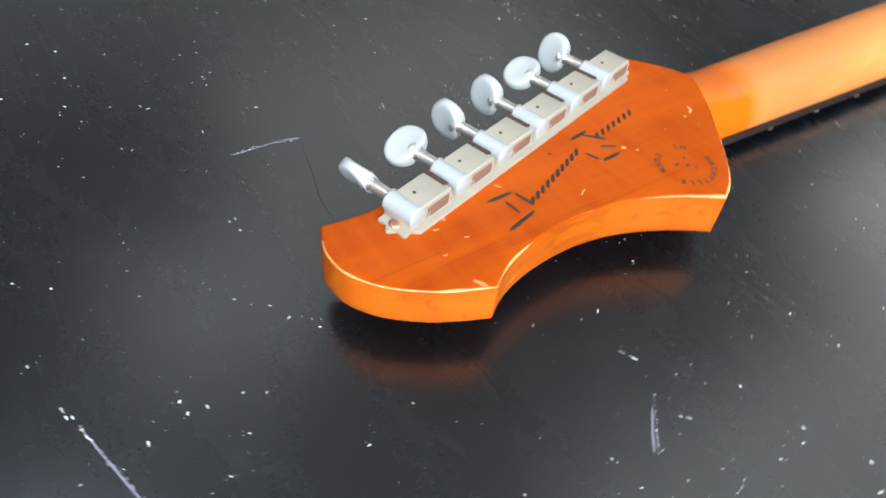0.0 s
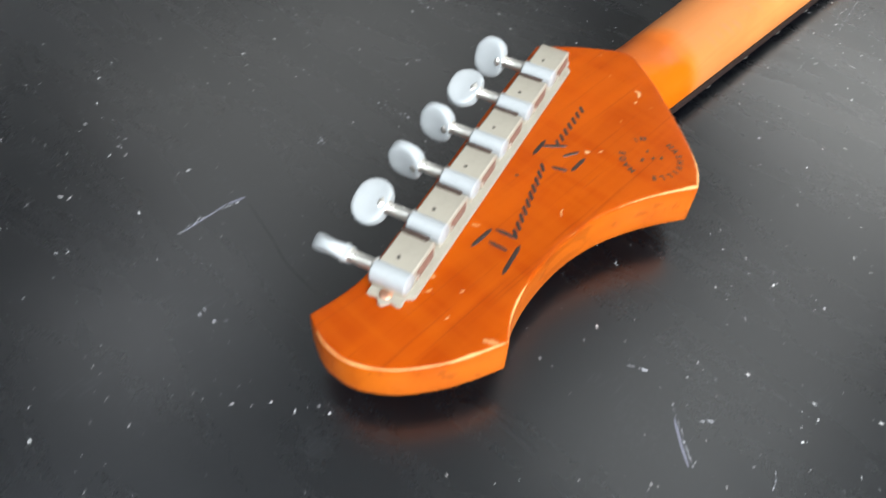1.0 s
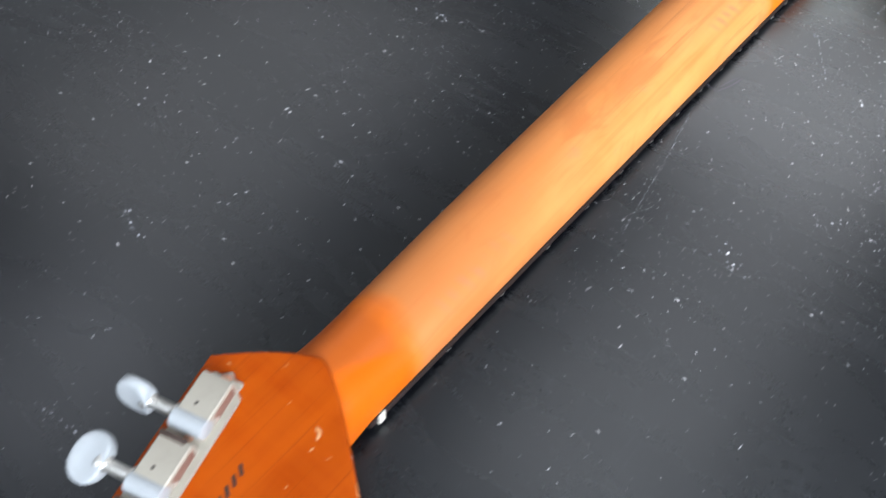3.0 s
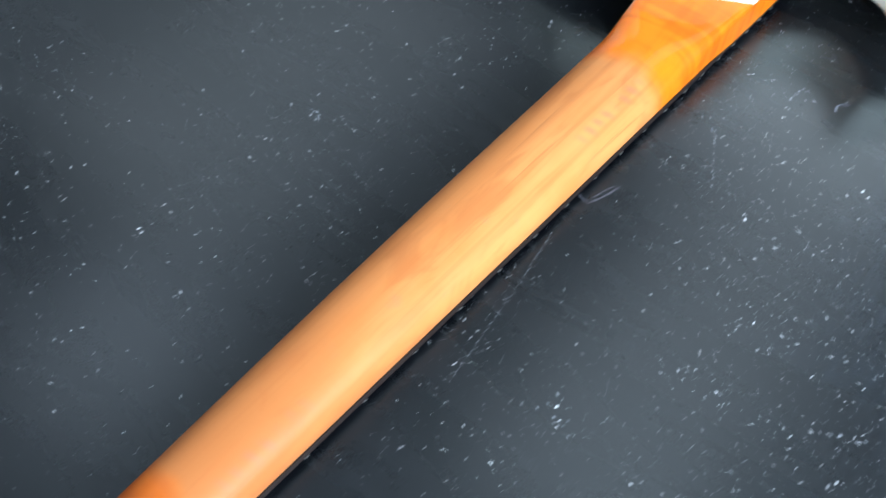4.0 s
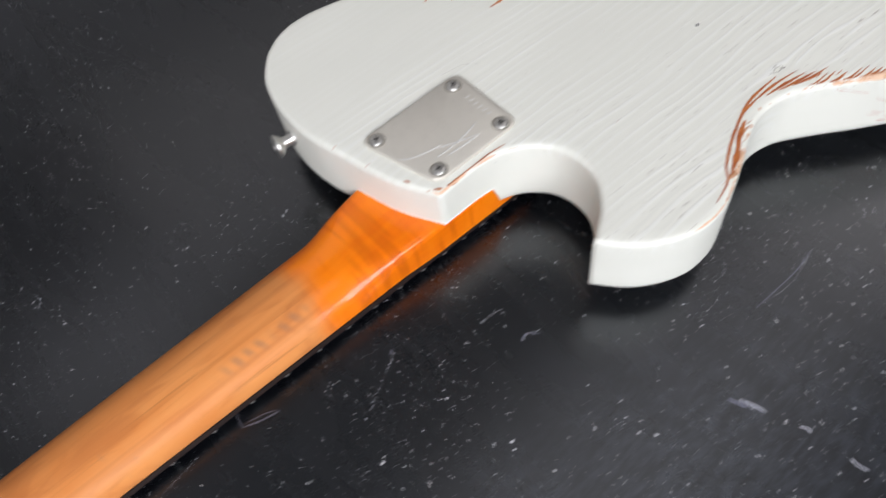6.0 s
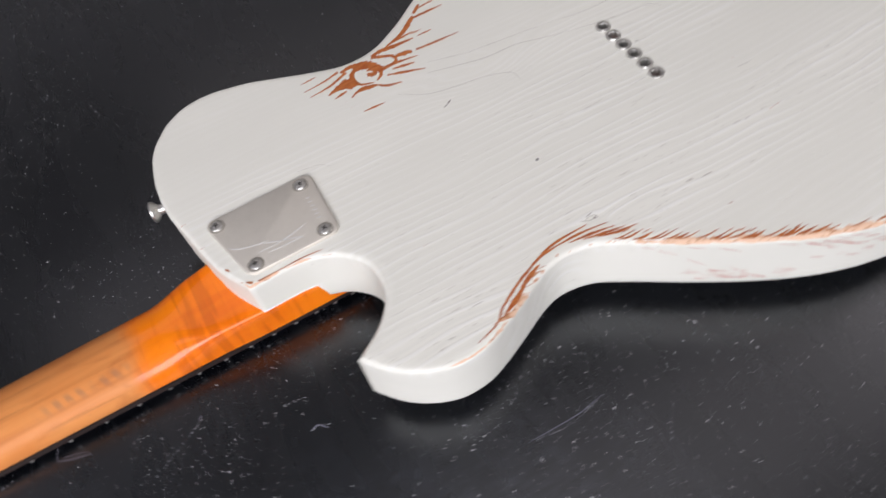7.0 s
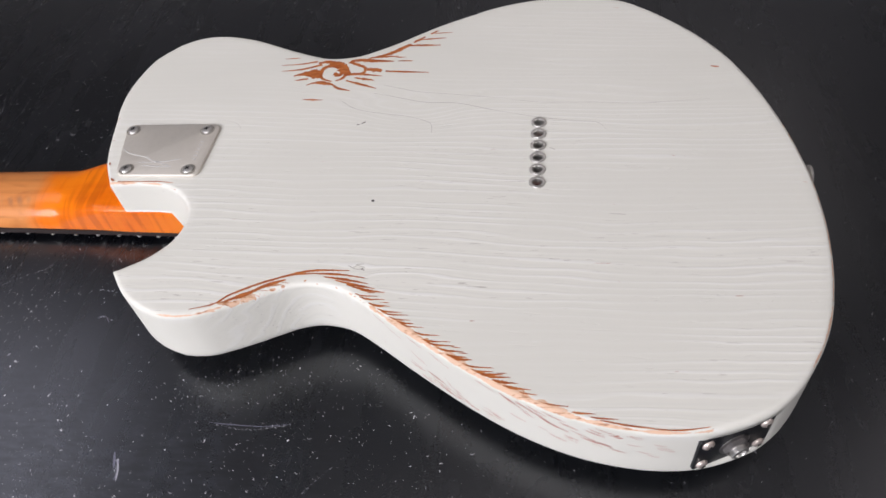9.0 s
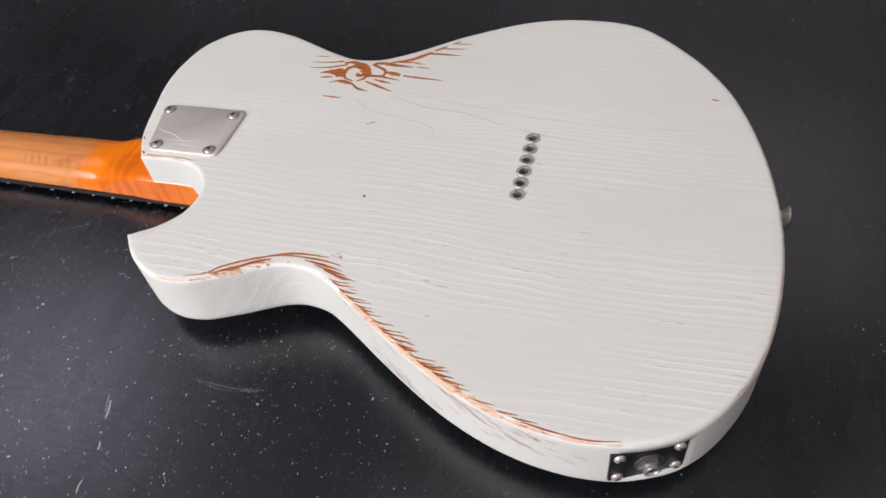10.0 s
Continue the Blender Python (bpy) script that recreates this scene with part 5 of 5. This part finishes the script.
FLECKS_BY_NECK = [(0.1565, -0.0835, 1.5), (0.1524, -0.0882, 1.3), (0.2013, -0.1832, 1.6), (0.205, -0.185, 1.5), (0.2257, -0.1842, 1.5),
    (0.2045, -0.1124, 1.3), (0.2094, -0.1178, 1.2), (0.1986, -0.1077, 1.0), (0.1504, -0.1251, 1.4), (0.1199, -0.0787, 1.3),
    (0.2486, -0.068, 1.1), (0.3809, -0.044, 1.4), (0.2352, -0.1328, 1.2), (0.1851, -0.0723, 1.0), (0.2484, -0.1051, 1.1)]
FLECKS_BY_HORN = [(0.2927, -0.0932, 1.9), (0.2876, -0.1121, 1.5), (0.3129, -0.0729, 1.1), (0.3368, -0.0897, 1.3),
    (0.3461, -0.0738, 1.2), (0.3643, -0.0739, 1.4), (0.3386, -0.1094, 1.2), (0.3291, -0.1338, 1.1),
    (0.3344, -0.1557, 1.1), (0.3036, -0.1154, 1), (0.3456, -0.1279, 2), (0.3438, -0.1315, 1.6), (0.3937, -0.1564, 1.4),
    (0.3789, -0.15, 1.7), (0.3926, -0.1656, 1.5), (0.3982, -0.1494, 1), (0.3876, -0.156, 1), (0.3774, -0.166, 1),
    (0.3505, -0.1514, 1.1), (0.3678, -0.1688, 1), (0.3489, -0.1716, 1.3), (0.3463, -0.173, 1.2), (0.3471, -0.1805, 1.7),
    (0.337, -0.1743, 1.4), (0.3606, -0.1925, 1.1), (0.3927, -0.1329, 1.1), (0.3522, -0.1192, 0.9), (0.282, -0.0874, 0.9),
    (0.3054, -0.0907, 0.9), (0.3013, -0.139, 1.1)]
FLECKS_BY_BODY = [(0.3975, -0.1623, 1.1), (0.3976, -0.172, 1.4), (0.3821, -0.1557, 1.1), (0.448, -0.1722, 1.5), (0.4441, -0.1762, 1),
    (0.5337, -0.1706, 1.7), (0.5572, -0.1665, 1.2), (0.5504, -0.1547, 1), (0.4926, -0.1288, 1.2), (0.4888, -0.1385, 0.9),
    (0.3366, -0.0952, 1.1), (0.3829, -0.1433, 0.9), (0.4646, -0.18, 1), (0.3906, -0.1965, 1.2), (0.4353, -0.2037, 1.5),
    (0.4451, -0.2084, 1.3), (0.4939, -0.1983, 1.1), (0.5043, -0.1776, 1.4), (0.5491, -0.1766, 1.1),
    (0.5272, -0.1492, 0.9), (0.3969, -0.2161, 1.3), (0.4666, -0.1468, 0.9), (0.4693, -0.1345, 0.9),
    (0.4083, -0.166, 0.9), (0.5149, -0.1179, 1), (0.4312, -0.1312, 0.9), (0.3973, -0.1714, 1.5), (0.3543, -0.1856, 1.9), (0.3968, -0.2342, 2),
    (0.4566, -0.2196, 1.3), (0.496, -0.2028, 1.3), (0.4795, -0.2111, 1.2), (0.4732, -0.2251, 1.2), (0.4458, -0.2077, 1.2), (0.4857, -0.2363, 1.3),
    (0.4237, -0.2539, 1.4), (0.3899, -0.229, 1.3), (0.4917, -0.1376, 1)]


def large_flecks():
    rng = random.Random(31)
    items = []
    for x, y, size in FLECKS_BY_HEAD + FLECKS_BEHIND_NECK + FLECKS_BY_NECK + FLECKS_BY_HORN + FLECKS_BY_BODY:
        length = 0.00095 * size
        items.append((x, y, length * rng.uniform(1.0, 1.5), length * rng.uniform(0.5, 0.8), rng.uniform(0, math.pi)))
        for _ in range(rng.randint(0, 2)):
            items.append((x + rng.gauss(0, 0.0022), y + rng.gauss(0, 0.0022), 0.0005, 0.0003, rng.uniform(0, math.pi)))
    tagged(new("large_flecks", flecks_mesh("large_flecks", items, 31)), "larger pale paint flecks lying on the black table", "flecks", kind="stuff")


large_flecks()


def scratch(points, width, gap, seed, fleck_size):
    """A chain of small chips along a line."""
    rng = random.Random(seed)
    items = []
    for p, q in zip(spline(points, step=gap), spline(points, step=gap)[1:]):
        if rng.random() < 0.88:
            d = q - p
            items.append((p.x + rng.gauss(0, width), p.y + rng.gauss(0, width), fleck_size * rng.uniform(0.7, 1.5), fleck_size * rng.uniform(0.35, 0.6), math.atan2(d.y, d.x) + rng.gauss(0, 0.25)))
    return items


chips = []
for k, (pts, width, gap, size) in enumerate((
    ([(-0.2720, -0.0160), (-0.2675, -0.0305), (-0.2622, -0.0507), (-0.2565, -0.0700)], 0.0005, 0.0016, 0.0017),
    ([(-0.1860, 0.0718), (-0.1720, 0.0722), (-0.1585, 0.0698)], 0.0004, 0.0012, 0.0012),
    ([(-0.1154, -0.0989), (-0.1230, -0.1075), (-0.1302, -0.1155)], 0.0002, 0.0012, 0.0011),
    ([(-0.1131, -0.0804), (-0.1098, -0.0864)], 0.0003, 0.0015, 0.0017),
    ([(-0.1129, -0.1087), (-0.1109, -0.1128)], 0.0004, 0.0018, 0.0019),
    ([(-0.1129, -0.1338), (-0.1194, -0.1361)], 0.0002, 0.0012, 0.0012),
    ([(0.3355, -0.0507), (0.3170, -0.0610), (0.2989, -0.0713)], 0.0003, 0.0022, 0.0016),
    ([(0.2253, -0.0274), (0.1800, -0.0355), (0.1336, -0.0420)], 0.0003, 0.0013, 0.0009),
    ([(0.3867, -0.0934), (0.3910, -0.0922), (0.3973, -0.0953)], 0.0002, 0.0010, 0.0012),
    ([(0.2023, 0.1247), (0.2030, 0.1180), (0.1988, 0.1141)], 0.0003, 0.0014, 0.0016),
    ([(0.4899, -0.1636), (0.5100, -0.1655), (0.5339, -0.1609)], 0.0001, 0.0010, 0.0009),
    ([(0.4430, -0.1982), (0.4405, -0.1930), (0.4390, -0.1881)], 0.0004, 0.0010, 0.0014),
    ([(-0.0012, 0.1371), (-0.0056, 0.1200)], 0.0015, 0.0012, 0.0014),
    ([(0.5486, -0.1992), (0.5559, -0.1904), (0.5623, -0.1837)], 0.0002, 0.0011, 0.0012),
    ([(-0.2008, 0.0379), (-0.1992, 0.0320), (-0.1968, 0.0257)], 0.0012, 0.0016, 0.0013),
    ([(0.3780, -0.0705), (0.3878, -0.0725), (0.3930, -0.0760)], 0.0008, 0.0014, 0.0014),
    ([(0.4974, -0.2223), (0.5012, -0.2284), (0.5044, -0.2328)], 0.0003, 0.0022, 0.0014),
    ([(0.1557, -0.0796), (0.1535, -0.0858), (0.1501, -0.0929)], 0.0022, 0.0012, 0.0012),
    ([(0.2207, -0.1770), (0.2279, -0.1832), (0.2283, -0.1890)], 0.0020, 0.0010, 0.0014),
    ([(-0.1156, 0.0745), (-0.1107, 0.0792)], 0.0006, 0.0012, 0.0013),
    ([(-0.0790, 0.0828), (-0.0783, 0.0729), (-0.0757, 0.0587)], 0.0006, 0.0022, 0.0012),
)):
    chips += scratch(pts, width, gap, 40 + k, size)
me = flecks_mesh("scratches", chips, 40)
me.materials[0] = SCRATCHED
tagged(part("scratches", me, None, TOP), "chains of pale chips scratched into the tabletop", kind="stuff")

# flat greyish strokes for a small splinter-like object beside the neck
THIN_GREY = make_plain("greyish_splinter", (0.045, 0.040, 0.052), (0.13, 0.12, 0.145), 0.6, 900)
for pts, width in (([(0.2530, -0.0214), (0.2515, -0.0262), (0.2510, -0.0301)], 0.0009), ([(0.2510, -0.0301), (0.2603, -0.0336), (0.2703, -0.0360)], 0.0012),
                   ([(0.2544, -0.0295), (0.2634, -0.0318), (0.2693, -0.0345)], 0.0007)):
    part("splinter", ribbon(pts, width, 0.0, 0.00006), THIN_GREY, TOP, "thin greyish splinter lying on the tabletop")

# lilac scuffs drawn across the laminate, and one thin dark crack
LILAC = make_plain("lilac_scuff", (0.10, 0.10, 0.135), (0.24, 0.24, 0.31), 0.7, 1500)
for pts, width in (([(-0.1192, -0.1018), (-0.1225, -0.1052), (-0.1258, -0.1086), (-0.1302, -0.1138)], 0.0010), ([(-0.2690, -0.0250), (-0.2675, -0.0305), (-0.2622, -0.0507), (-0.2565, -0.0700)], 0.0009),
                   ([(-0.1850, 0.0715), (-0.1753, 0.0719), (-0.1647, 0.0724)], 0.0007), ([(-0.1640, 0.0722), (-0.1570, 0.0706)], 0.0012),
                   ([(-0.0164, -0.1396), (-0.0176, -0.1476), (-0.0196, -0.1561)], 0.0006),
                   ([(0.4849, -0.1623), (0.5053, -0.1630), (0.5187, -0.1629), (0.5329, -0.1606)], 0.0005), ([(0.4395, -0.1880), (0.4405, -0.1900)], 0.0022),
                   ([(0.4402, -0.1895), (0.4418, -0.1952), (0.4414, -0.1990)], 0.0009), ([(0.4355, -0.1828), (0.4375, -0.1880), (0.4389, -0.1923)], 0.0016),
                   ([(0.3340, -0.0495), (0.3310, -0.0512)], 0.0007), ([(0.3854, -0.0929), (0.3890, -0.0916), (0.3914, -0.0922), (0.3955, -0.0967)], 0.0006)):
    part("scuff", ribbon(pts, width, 0.0, 0.00005), LILAC, TOP, "pale lilac scuff on the tabletop")
CHALK = make_plain("pale_scuff", (0.26, 0.26, 0.30), (0.60, 0.60, 0.66), 0.7, 900)
for pts, width in (([(0.4390, -0.1870), (0.4417, -0.1930), (0.4429, -0.1994)], 0.0012), ([(0.4385, -0.1880), (0.4402, -0.1872)], 0.0018),
                   ([(0.4481, -0.2133), (0.4497, -0.2163), (0.4498, -0.2189)], 0.0012), ([(0.4519, -0.2371), (0.4513, -0.2403), (0.4525, -0.2456)], 0.0011)):
    part("scuff", ribbon(pts, width, 0.0, 0.00007), CHALK, TOP, "pale scuff on the tabletop")
part("crack", ribbon([(-0.1581, 0.0670), (-0.1627, 0.0469), (-0.1667, 0.0317), (-0.1677, 0.0147)], 0.0005, 0.0, 0.00004), BLACK, TOP, "thin dark crack in the tabletop")
